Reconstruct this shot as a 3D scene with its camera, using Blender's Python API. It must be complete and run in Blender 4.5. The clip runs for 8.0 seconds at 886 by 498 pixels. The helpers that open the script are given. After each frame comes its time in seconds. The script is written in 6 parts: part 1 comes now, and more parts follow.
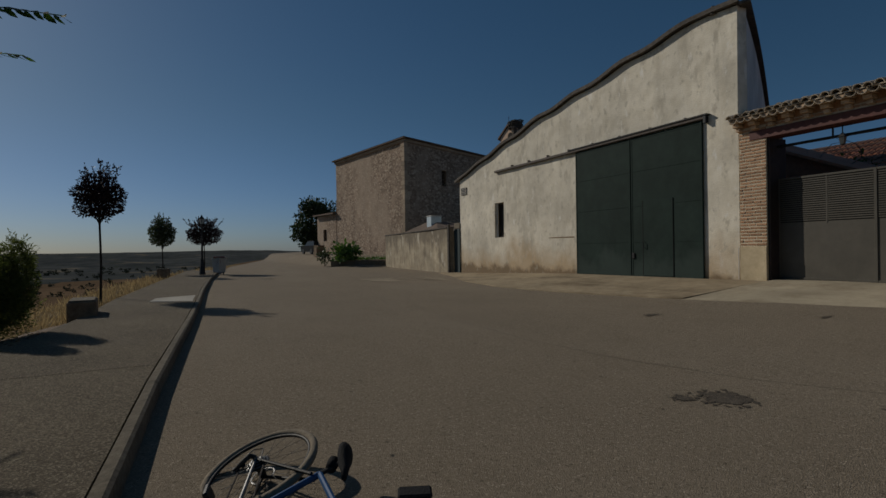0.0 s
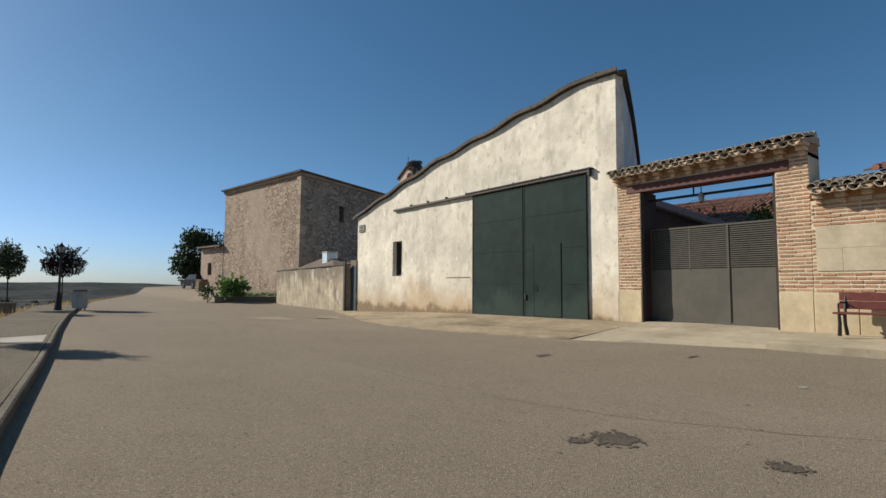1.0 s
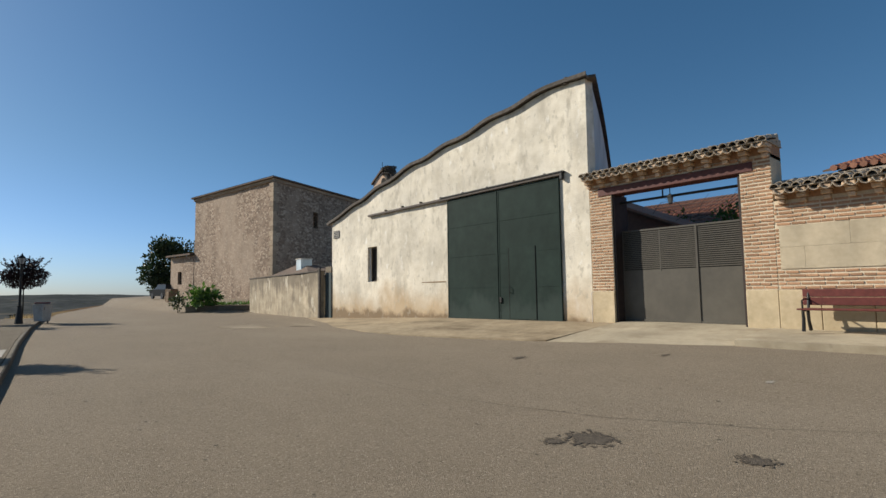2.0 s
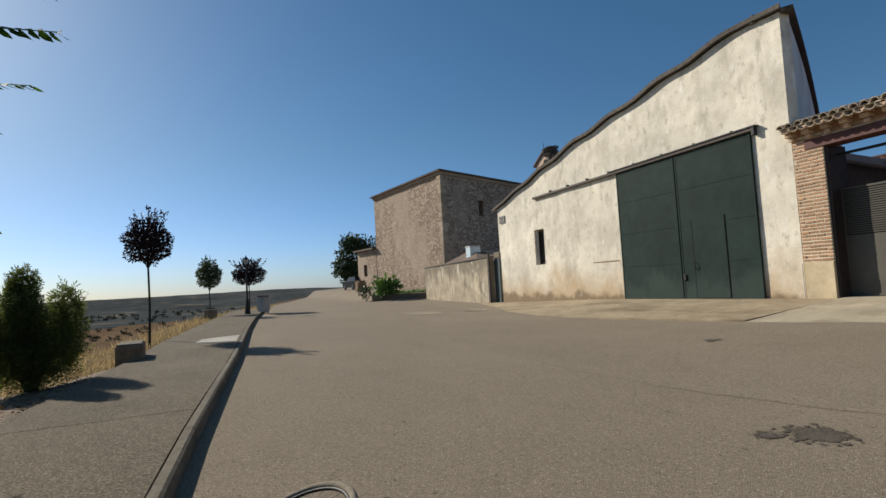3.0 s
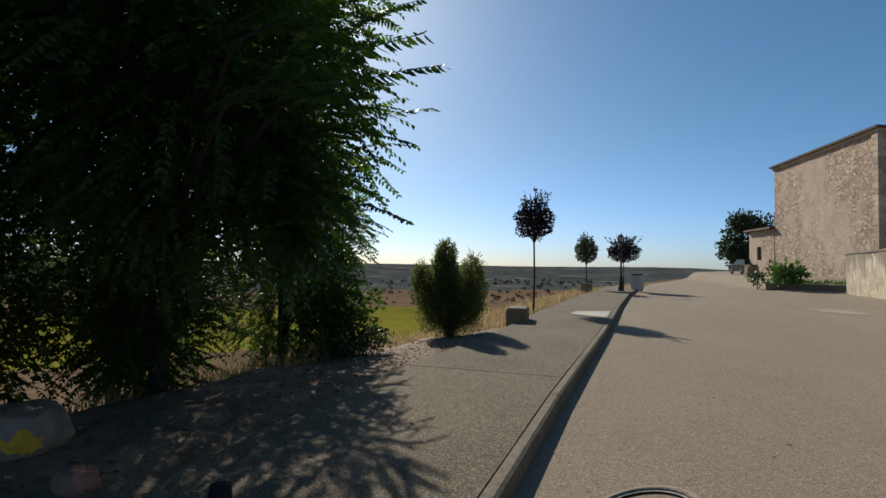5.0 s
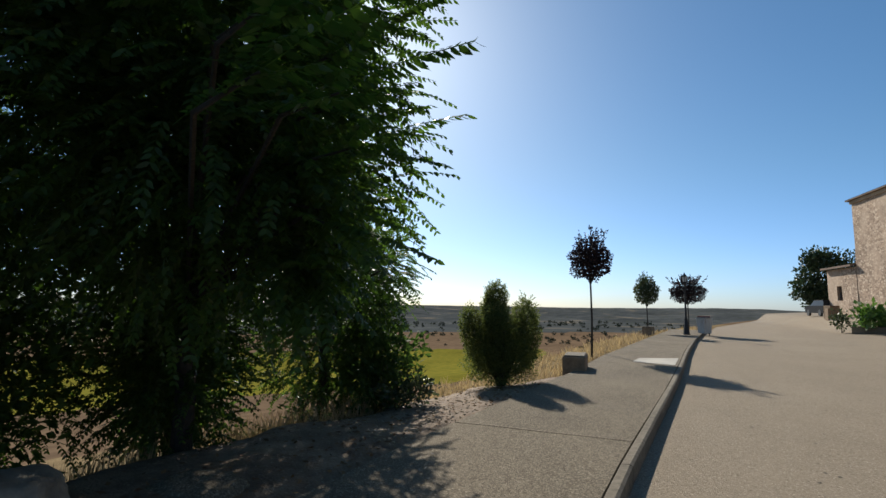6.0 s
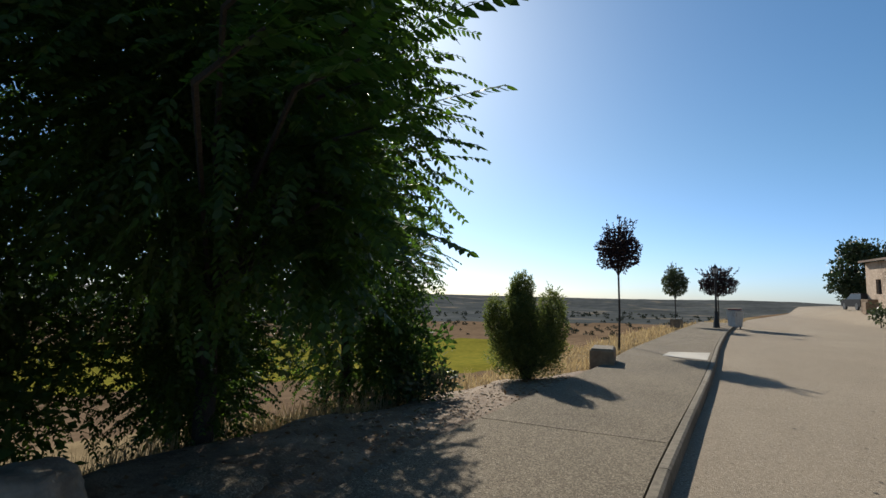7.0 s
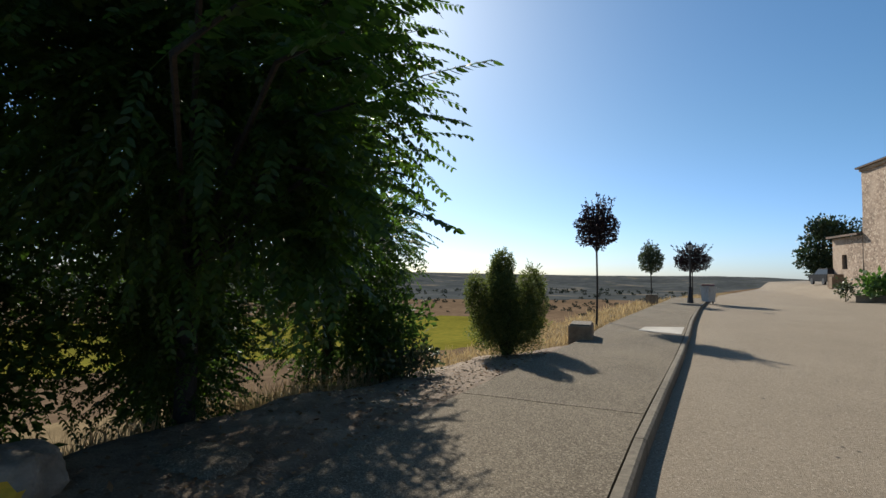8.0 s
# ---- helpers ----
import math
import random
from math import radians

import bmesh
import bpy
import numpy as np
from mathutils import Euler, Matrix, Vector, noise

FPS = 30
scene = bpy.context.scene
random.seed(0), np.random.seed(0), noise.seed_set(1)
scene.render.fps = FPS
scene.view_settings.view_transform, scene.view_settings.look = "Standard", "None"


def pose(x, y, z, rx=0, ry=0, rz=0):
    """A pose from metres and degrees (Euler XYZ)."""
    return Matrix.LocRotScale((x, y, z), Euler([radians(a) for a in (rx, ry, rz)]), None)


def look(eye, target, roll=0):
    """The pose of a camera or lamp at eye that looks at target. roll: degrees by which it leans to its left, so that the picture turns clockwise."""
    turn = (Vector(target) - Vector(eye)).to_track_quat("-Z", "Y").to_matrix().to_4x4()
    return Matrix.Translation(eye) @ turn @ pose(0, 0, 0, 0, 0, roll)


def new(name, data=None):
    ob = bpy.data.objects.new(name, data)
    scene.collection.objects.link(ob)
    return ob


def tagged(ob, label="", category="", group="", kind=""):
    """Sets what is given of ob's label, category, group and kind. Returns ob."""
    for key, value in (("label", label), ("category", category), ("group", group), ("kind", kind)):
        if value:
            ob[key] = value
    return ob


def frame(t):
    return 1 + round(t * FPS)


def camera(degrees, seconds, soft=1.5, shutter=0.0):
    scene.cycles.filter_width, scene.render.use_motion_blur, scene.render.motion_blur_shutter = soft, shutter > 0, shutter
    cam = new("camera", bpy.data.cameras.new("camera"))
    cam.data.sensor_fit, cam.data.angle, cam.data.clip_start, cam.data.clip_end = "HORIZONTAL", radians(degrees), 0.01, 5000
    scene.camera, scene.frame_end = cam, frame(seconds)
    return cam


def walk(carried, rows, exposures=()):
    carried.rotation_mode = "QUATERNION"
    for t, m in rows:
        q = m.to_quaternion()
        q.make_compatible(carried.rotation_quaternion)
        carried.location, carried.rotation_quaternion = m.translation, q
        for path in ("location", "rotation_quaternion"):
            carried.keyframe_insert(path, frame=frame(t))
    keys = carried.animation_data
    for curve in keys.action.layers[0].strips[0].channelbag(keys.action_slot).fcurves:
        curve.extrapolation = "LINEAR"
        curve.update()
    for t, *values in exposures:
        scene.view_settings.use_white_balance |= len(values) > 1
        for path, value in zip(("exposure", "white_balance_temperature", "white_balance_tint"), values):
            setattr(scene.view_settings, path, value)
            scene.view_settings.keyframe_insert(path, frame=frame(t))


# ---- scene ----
cam = camera(81.42, 8.0)
PATH = [
    (0, pose(-0.100, -0.389, 1.308, 89.99, 0.78, -26.35)),
    (0.5, pose(-0.084, -0.357, 1.340, 91.56, -1.45, -32.30)),
    (1, pose(-0.102, -0.262, 1.345, 94.14, -0.37, -37.91)),
    (1.2, pose(-0.071, -0.303, 1.358, 94.76, 0.23, -38.72)),
    (2.3, pose(-0.081, -0.236, 1.330, 94.62, 0.74, -40.71)),
    (2.5, pose(-0.118, -0.212, 1.340, 93.89, 0.90, -38.57)),
    (3, pose(-0.001, -0.131, 1.292, 93.61, 3.16, -21.90)),
    (3.5, pose(0.064, -0.181, 1.287, 93.90, 1.81, -11.16)),
    (4, pose(0.024, -0.303, 1.286, 92.90, 1.85, -3.74)),
    (4.5, pose(0.055, -0.327, 1.309, 91.33, 1.47, 8.25)),
    (5, pose(0.112, -0.104, 1.356, 91.85, -0.83, 18.20)),
    (5.2, pose(0.106, 0.013, 1.380, 92.42, -0.05, 21.36)),
    (6.3, pose(-0.088, 0.492, 1.404, 96.77, -2.07, 25.08)),
    (6.5, pose(-0.124, 0.512, 1.434, 95.90, -3.16, 25.84)),
    (7, pose(-0.132, 0.592, 1.418, 95.15, -1.26, 26.43)),
    (7.5, pose(-0.138, 0.587, 1.413, 93.95, -0.77, 25.50)),
    (8, pose(-0.149, 0.582, 1.414, 92.75, -0.85, 24.20)),
]
EXPOSURES = [(0.0, -1.38), (0.3, -0.73), (0.6, -0.16), (1.0, 0.18), (2.5, 0.18), (3.5, 0.08), (4.5, 0.07), (5.0, 0.21), (6.5, 0.52), (8.0, 0.53)]
walk(cam, PATH, EXPOSURES)

# ---- world and sun ----
SUN_AZ, SUN_EL = 32.8, 30.5          # degrees left of +Y, above the horizon
world = bpy.data.worlds.new("world")
scene.world = world
world.use_nodes = True
wn = world.node_tree
sky = wn.nodes.new("ShaderNodeTexSky")
sky.sky_type = 'NISHITA'
sky.sun_disc = False
sky.sun_elevation = radians(SUN_EL)
sky.sun_rotation = radians(-SUN_AZ)
sky.altitude = 800
sky.air_density = 0.95
sky.dust_density = 1.0
sky.ozone_density = 1.5
tone = wn.nodes.new("ShaderNodeHueSaturation")
tone.inputs["Hue"].default_value = 0.496
tone.inputs["Saturation"].default_value = 1.16
tint = wn.nodes.new("ShaderNodeMix")
tint.data_type, tint.blend_type = 'RGBA', 'MULTIPLY'
tint.inputs["Factor"].default_value = 1.0
tint.inputs["B"].default_value = (0.83, 0.985, 1.11, 1)
wn.links.new(sky.outputs[0], tone.inputs["Color"])
wn.links.new(tone.outputs[0], tint.inputs["A"])
haze = wn.nodes.new("ShaderNodeMix")
haze.data_type, haze.blend_type = 'RGBA', 'ADD'
haze.inputs["Factor"].default_value = 1.0
haze.inputs["B"].default_value = (0.05, 0.32, 0.5, 1)
wn.links.new(tint.outputs["Result"], haze.inputs["A"])
# paler haze low over the horizon, all round
sun_dir = Vector((-math.sin(radians(SUN_AZ)) * math.cos(radians(SUN_EL)),
                  math.cos(radians(SUN_AZ)) * math.cos(radians(SUN_EL)), math.sin(radians(SUN_EL))))
geo = wn.nodes.new("ShaderNodeTexCoord")
height = wn.nodes.new("ShaderNodeSeparateXYZ")
wn.links.new(geo.outputs["Generated"], height.inputs[0])
low = wn.nodes.new("ShaderNodeMapRange")
low.interpolation_type = 'SMOOTHERSTEP'
low.inputs["From Min"].default_value, low.inputs["From Max"].default_value = -0.02, 0.30
low.inputs["To Min"].default_value, low.inputs["To Max"].default_value = 1.0, 0.0
wn.links.new(height.outputs["Z"], low.inputs["Value"])
pale = wn.nodes.new("ShaderNodeMix")
pale.data_type, pale.blend_type = 'RGBA', 'MULTIPLY'
pale.inputs["B"].default_value = (0.88, 0.97, 1.28, 1)
wn.links.new(low.outputs["Result"], pale.inputs["Factor"])
wn.links.new(haze.outputs["Result"], pale.inputs["A"])
wn.links.new(pale.outputs["Result"], wn.nodes["Background"].inputs[0])
wn.nodes["Background"].inputs[1].default_value = 0.062
sun_data = bpy.data.lights.new("sun", 'SUN')
sun_data.energy = 5.0
sun_data.angle = radians(0.6)
sun_data.color = (1.0, 0.93, 0.82)
sun = new("sun", sun_data)
sun.matrix_world = look(sun_dir * 60, (0, 0, 0))

rng = np.random.default_rng(7)


# ---- materials ----
def mat(name, c1, c2=None, scale=8.0, rough=0.85, metal=0.0, bump=0.2, fine=60.0, big=0.6, spread=0.0,
        island=0.0, detail=6.0, ramp=(0.35, 0.65), spec=0.4, swing=(0.78, 1.15)):
    """Two-colour procedural surface: grain at `scale`, broad blotches at `big`, relief at `fine`."""
    m = bpy.data.materials.new(name)
    m.use_nodes = True
    nt = m.node_tree
    N, L = nt.nodes, nt.links
    b = N["Principled BSDF"]
    b.inputs["Roughness"].default_value = rough
    b.inputs["Metallic"].default_value = metal
    b.inputs["Specular IOR Level"].default_value = spec
    tc = N.new("ShaderNodeTexCoord")
    n1 = N.new("ShaderNodeTexNoise")
    n1.inputs["Scale"].default_value = scale
    n1.inputs["Detail"].default_value = detail
    n1.inputs["Roughness"].default_value = 0.65
    L.new(tc.outputs["Object"], n1.inputs["Vector"])
    r1 = N.new("ShaderNodeValToRGB")
    r1.color_ramp.elements[0].position, r1.color_ramp.elements[1].position = ramp
    c2 = c2 or tuple(v * 0.7 for v in c1)
    r1.color_ramp.elements[0].color = (*c2, 1)
    r1.color_ramp.elements[1].color = (*c1, 1)
    L.new(n1.outputs["Fac"], r1.inputs["Fac"])
    n2 = N.new("ShaderNodeTexNoise")
    n2.inputs["Scale"].default_value = big
    n2.inputs["Detail"].default_value = 4
    L.new(tc.outputs["Object"], n2.inputs["Vector"])
    mr = N.new("ShaderNodeMapRange")
    mr.inputs["From Min"].default_value, mr.inputs["From Max"].default_value = 0.3, 0.7
    mr.inputs["To Min"].default_value, mr.inputs["To Max"].default_value = swing
    L.new(n2.outputs["Fac"], mr.inputs["Value"])
    hsv = N.new("ShaderNodeHueSaturation")
    L.new(r1.outputs["Color"], hsv.inputs["Color"])
    value = mr.outputs["Result"]
    for amount, node, socket in ((spread, "ShaderNodeObjectInfo", "Random"), (island, "ShaderNodeNewGeometry", "Random Per Island")):
        if amount:
            oi = N.new(node)
            r = N.new("ShaderNodeMapRange")
            r.inputs["To Min"].default_value, r.inputs["To Max"].default_value = 1 - amount, 1 + amount
            L.new(oi.outputs[socket], r.inputs["Value"])
            mu = N.new("ShaderNodeMath")
            mu.operation = 'MULTIPLY'
            L.new(value, mu.inputs[0])
            L.new(r.outputs["Result"], mu.inputs[1])
            value = mu.outputs[0]
    L.new(value, hsv.inputs["Value"])
    L.new(hsv.outputs["Color"], b.inputs["Base Color"])
    if bump:
        n3 = N.new("ShaderNodeTexNoise")
        n3.inputs["Scale"].default_value = fine
        n3.inputs["Detail"].default_value = 5
        L.new(tc.outputs["Object"], n3.inputs["Vector"])
        bp = N.new("ShaderNodeBump")
        bp.inputs["Strength"].default_value = bump
        bp.inputs["Distance"].default_value = 0.02
        L.new(n3.outputs["Fac"], bp.inputs["Height"])
        L.new(bp.outputs["Normal"], b.inputs["Normal"])
    return m


def layer(m, colour, scale, lo, hi, stretch=(1, 1, 1), z_range=None, strength=1.0, kind="noise"):
    """Lays stains and patches of another colour over a material; z_range = (full, none) heights in the object's metres.
    """
    nt = m.node_tree
    N, L = nt.nodes, nt.links
    b = N["Principled BSDF"]
    old = b.inputs["Base Color"].links[0].from_socket
    tc = N.new("ShaderNodeTexCoord")
    mp = N.new("ShaderNodeMapping")
    mp.inputs["Scale"].default_value = stretch
    L.new(tc.outputs["Object"], mp.inputs["Vector"])
    if kind == "noise":
        t = N.new("ShaderNodeTexNoise")
        t.inputs["Detail"].default_value = 7
        t.inputs["Roughness"].default_value = 0.6
        out = t.outputs["Fac"]
    else:
        t = N.new("ShaderNodeTexVoronoi")
        t.feature = 'DISTANCE_TO_EDGE' if kind == "edge" else 'F1'
        out = t.outputs["Distance"]
        if kind == "cell":
            sc = N.new("ShaderNodeSeparateColor")
            L.new(t.outputs["Color"], sc.inputs[0])
            out = sc.outputs[0]
    t.inputs["Scale"].default_value = scale
    L.new(mp.outputs["Vector"], t.inputs["Vector"])
    if z_range:
        sp = N.new("ShaderNodeSeparateXYZ")
        L.new(tc.outputs["Object"], sp.inputs["Vector"])
        zr = N.new("ShaderNodeMapRange")
        zr.inputs["From Min"].default_value, zr.inputs["From Max"].default_value = z_range
        zr.inputs["To Min"].default_value, zr.inputs["To Max"].default_value = 0.30, -0.35
        L.new(sp.outputs["Z"], zr.inputs["Value"])
        ad = N.new("ShaderNodeMath")
        L.new(out, ad.inputs[0])
        L.new(zr.outputs["Result"], ad.inputs[1])
        out = ad.outputs[0]
    rm = N.new("ShaderNodeMapRange")
    rm.inputs["From Min"].default_value, rm.inputs["From Max"].default_value = lo, hi
    rm.inputs["To Max"].default_value = strength
    L.new(out, rm.inputs["Value"])
    mx = N.new("ShaderNodeMix")
    mx.data_type = 'RGBA'
    L.new(rm.outputs["Result"], mx.inputs["Factor"])
    L.new(old, mx.inputs["A"])
    mx.inputs["B"].default_value = (*colour, 1)
    L.new(mx.outputs["Result"], b.inputs["Base Color"])
    return m


def leaf_mat(name, c1, c2, glow=0.35, rough=0.5, thin=1.8, spec=0.35):
    """Leaves: two greens by piece, partly letting light through."""
    m = bpy.data.materials.new(name)
    m.use_nodes = True
    nt = m.node_tree
    N, L = nt.nodes, nt.links
    b = N["Principled BSDF"]
    b.inputs["Roughness"].default_value = rough
    b.inputs["Specular IOR Level"].default_value = spec
    g = N.new("ShaderNodeNewGeometry")
    mx = N.new("ShaderNodeMix")
    mx.data_type = 'RGBA'
    L.new(g.outputs["Random Per Island"], mx.inputs["Factor"])
    mx.inputs["A"].default_value, mx.inputs["B"].default_value = (*c1, 1), (*c2, 1)
    L.new(mx.outputs["Result"], b.inputs["Base Color"])
    tr = N.new("ShaderNodeBsdfTranslucent")
    hs = N.new("ShaderNodeHueSaturation")
    hs.inputs["Value"].default_value = thin
    hs.inputs["Saturation"].default_value = 1.15
    L.new(mx.outputs["Result"], hs.inputs["Color"])
    L.new(hs.outputs["Color"], tr.inputs["Color"])
    ms = N.new("ShaderNodeMixShader")
    ms.inputs[0].default_value = glow
    L.new(b.outputs[0], ms.inputs[1])
    L.new(tr.outputs[0], ms.inputs[2])
    L.new(ms.outputs[0], N["Material Output"].inputs[0])
    return m


M_ROAD = mat("road_concrete", (0.265, 0.217, 0.158), (0.225, 0.183, 0.132), scale=30, rough=0.95, bump=0.7, fine=110, big=0.5, spec=0.1, swing=(0.95, 1.05))
layer(M_ROAD, (0.19, 0.15, 0.105), 1.6, 0.52, 0.74, stretch=(1, 0.4, 1), strength=0.4)
layer(M_ROAD, (0.31, 0.262, 0.195), 0.28, 0.50, 0.68, stretch=(1, 0.35, 1), strength=0.5)
layer(M_ROAD, (0.155, 0.124, 0.09), 105, 0.34, 0.10, kind="cell", strength=0.6)
layer(M_ROAD, (0.36, 0.30, 0.225), 95, 0.72, 0.95, kind="cell", strength=0.6)
layer(M_ROAD, (0.50, 0.43, 0.335), 90, 0.97, 0.98, kind="cell", strength=0.55)
layer(M_ROAD, (0.10, 0.08, 0.058), 60, 0.03, 0.02, kind="cell", strength=0.6)
layer(M_ROAD, (0.10, 0.08, 0.06), 13, 0.70, 0.74, strength=0.6)
M_WALK = mat("pavement_concrete", (0.19, 0.157, 0.112), (0.118, 0.096, 0.068), scale=50, rough=0.95, spec=0.1, bump=0.6, fine=120, big=0.7)
layer(M_WALK, (0.38, 0.33, 0.25), 120, 0.60, 0.68, strength=0.75)
layer(M_WALK, (0.31, 0.265, 0.20), 42, 0.58, 0.66, strength=0.6)
layer(M_WALK, (0.09, 0.075, 0.058), 34, 0.60, 0.68, strength=0.55)
layer(M_WALK, (0.10, 0.085, 0.065), 80, 0.62, 0.70, strength=0.7)
layer(M_WALK, (0.065, 0.053, 0.039), 100, 0.34, 0.14, kind="cell", strength=0.65)
layer(M_WALK, (0.38, 0.325, 0.24), 105, 0.80, 0.90, kind="cell", strength=0.6)
layer(M_WALK, (0.16, 0.135, 0.105), 0.9, 0.55, 0.72, strength=0.5)
M_KERB = mat("kerb_concrete", (0.19, 0.163, 0.122), (0.115, 0.097, 0.071), scale=18, rough=0.9, bump=0.4, fine=90, big=1.2, spread=0.04, spec=0.15)
M_RAMP = mat("ramp_concrete", (0.44, 0.375, 0.265), (0.37, 0.31, 0.215), scale=5, rough=0.9, bump=0.3, fine=60, big=0.8)
layer(M_RAMP, (0.21, 0.16, 0.10), 1.2, 0.52, 0.72, stretch=(1, 0.7, 1), strength=0.7)
layer(M_RAMP, (0.16, 0.125, 0.085), 5.0, 0.62, 0.74, strength=0.5)
M_BROWNWALK = mat("stained_footway", (0.39, 0.315, 0.21), (0.30, 0.235, 0.152), scale=4, rough=0.95, bump=0.4, fine=60, big=0.6, spec=0.15)
layer(M_BROWNWALK, (0.15, 0.112, 0.072), 0.9, 0.50, 0.70, stretch=(1, 0.5, 1), strength=0.75)
layer(M_BROWNWALK, (0.42, 0.35, 0.245), 1.5, 0.58, 0.72, strength=0.6)
M_PATCH = mat("pale_concrete", (0.40, 0.37, 0.31), (0.32, 0.29, 0.24), scale=30, bump=0.3, fine=90, big=1.5)
M_OIL = mat("oil_stain", (0.075, 0.062, 0.05), (0.12, 0.10, 0.076), scale=14, rough=0.85, bump=0.5, fine=110, spec=0.2)
layer(M_OIL, (0.23, 0.188, 0.137), 70, 0.54, 0.64, strength=0.7)
M_DIRT = mat("dry_earth", (0.20, 0.14, 0.09), (0.115, 0.078, 0.05), scale=9, rough=0.97, bump=0.9, fine=45, big=0.8)
layer(M_DIRT, (0.34, 0.27, 0.19), 38, 0.58, 0.68, strength=0.7)
layer(M_DIRT, (0.30, 0.235, 0.165), 1.6, 0.52, 0.66, strength=0.6)
M_WHITE = mat("lime_plaster", (0.78, 0.715, 0.585), (0.63, 0.565, 0.44), scale=2.3, rough=0.92, bump=0.35, fine=22, big=0.5, ramp=(0.3, 0.6))
layer(M_WHITE, (0.47, 0.425, 0.34), 1.0, 0.53, 0.66, stretch=(1, 1.0, 0.55), strength=0.6)
layer(M_WHITE, (0.86, 0.83, 0.76), 3.5, 0.60, 0.68, stretch=(1, 1, 0.5), strength=0.7)
layer(M_WHITE, (0.36, 0.315, 0.24), 1.9, 0.56, 0.68, stretch=(1, 1.2, 0.55), strength=0.55)
layer(M_WHITE, (0.46, 0.33, 0.19), 0.8, 0.38, 0.70, stretch=(1, 0.8, 0.6), z_range=(0.2, 2.3), strength=0.85)
layer(M_WHITE, (0.20, 0.14, 0.08), 1.6, 0.50, 0.70, stretch=(1, 1, 0.8), z_range=(0.25, 1.0), strength=0.9)
layer(M_WHITE, (0.40, 0.36, 0.285), 4.2, 0.57, 0.66, stretch=(1, 1, 0.7), strength=0.55)
M_SIDE = mat("side_plaster", (0.70, 0.68, 0.63), (0.60, 0.575, 0.52), scale=2.5, rough=0.92, bump=0.3, fine=25)
M_OLD = mat("old_plaster", (0.46, 0.39, 0.28), (0.32, 0.262, 0.18), scale=2.5, rough=0.95, bump=0.6, fine=24, big=0.8)
layer(M_OLD, (0.15, 0.12, 0.085), 1.3, 0.50, 0.62, stretch=(1, 1, 0.6), strength=0.7)
# dark streaks, denser towards the top
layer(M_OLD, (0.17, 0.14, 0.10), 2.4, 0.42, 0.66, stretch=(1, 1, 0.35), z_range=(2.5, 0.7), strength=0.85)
layer(M_OLD, (0.66, 0.60, 0.48), 1.8, 0.58, 0.66, stretch=(1, 1, 0.45), strength=0.6)
M_VERGE = mat("verge_mortar", (0.14, 0.12, 0.10), (0.075, 0.065, 0.055), scale=7, rough=0.95, bump=0.6, fine=30)
M_ROOF = mat("weathered_roof", (0.17, 0.12, 0.088), (0.10, 0.072, 0.054), scale=6, rough=0.95, bump=0.5, fine=30)
M_TILE = mat("clay_tile", (0.50, 0.42, 0.32), (0.33, 0.27, 0.20), scale=14, rough=0.93, bump=0.5, fine=60, spread=0.22, island=0.2)
layer(M_TILE, (0.42, 0.38, 0.27), 22, 0.60, 0.70, strength=0.6)
M_REDTILE = mat("red_clay_tile", (0.42, 0.20, 0.125), (0.30, 0.14, 0.09), scale=9, rough=0.9, bump=0.3, spread=0.2, island=0.2)
M_BRICK = mat("handmade_brick", (0.50, 0.295, 0.17), (0.38, 0.21, 0.12), scale=30, rough=0.93, bump=0.5, fine=80, spread=0.24, island=0.24)
M_CORBEL = mat("pale_corbel_brick", (0.66, 0.50, 0.345), (0.52, 0.36, 0.23), scale=16, rough=0.93, bump=0.5, fine=60, spread=0.15)
M_MORTAR = mat("pale_mortar", (0.70, 0.60, 0.44), (0.56, 0.47, 0.335), scale=20, rough=0.95, bump=0.4, fine=90)
M_SAND = mat("sandstone_render", (0.56, 0.475, 0.335), (0.48, 0.40, 0.275), scale=6, rough=0.93, bump=0.3, fine=60, big=1.2)
M_PLINTH = mat("ochre_render", (0.60, 0.49, 0.32), (0.50, 0.40, 0.25), scale=6, rough=0.93, bump=0.3, fine=60, big=1.0)
M_STONE = mat("rubble_stone", (0.39, 0.285, 0.205), (0.30, 0.215, 0.15), scale=2.2, rough=0.95, bump=0.9, fine=13, big=0.35)
layer(M_STONE, (0.55, 0.44, 0.33), 4.6, 0.60, 0.90, stretch=(1, 1, 1.5), kind="cell", strength=0.8)
layer(M_STONE, (0.17, 0.118, 0.082), 4.6, 0.38, 0.08, stretch=(1, 1, 1.5), kind="cell", strength=0.75)
layer(M_STONE, (0.20, 0.147, 0.105), 4.6, 0.10, 0.0, stretch=(1, 1, 1.5), kind="edge", strength=0.85)
layer(M_STONE, (0.42, 0.325, 0.24), 0.22, 0.50, 0.60, stretch=(1, 1, 0.6), strength=0.68)
layer(M_STONE, (0.26, 0.19, 0.135), 1.1, 0.56, 0.70, stretch=(1, 1, 0.5), strength=0.5)
M_QUOIN = mat("cut_stone", (0.44, 0.345, 0.245), (0.33, 0.25, 0.175), scale=9, rough=0.93, bump=0.5, fine=35, spread=0.2)
M_CHROOF = mat("church_roof", (0.17, 0.12, 0.088), (0.11, 0.08, 0.06), scale=5, rough=0.95, bump=0.6, fine=24)
M_GREEN = mat("green_painted_steel", (0.020, 0.036, 0.029), (0.015, 0.028, 0.023), scale=3, spec=0.15, rough=0.75, bump=0.08, fine=12, big=0.9)
layer(M_GREEN, (0.05, 0.068, 0.06), 1.4, 0.55, 0.78, stretch=(1, 1, 0.7), z_range=(0.3, 1.8), strength=0.5)
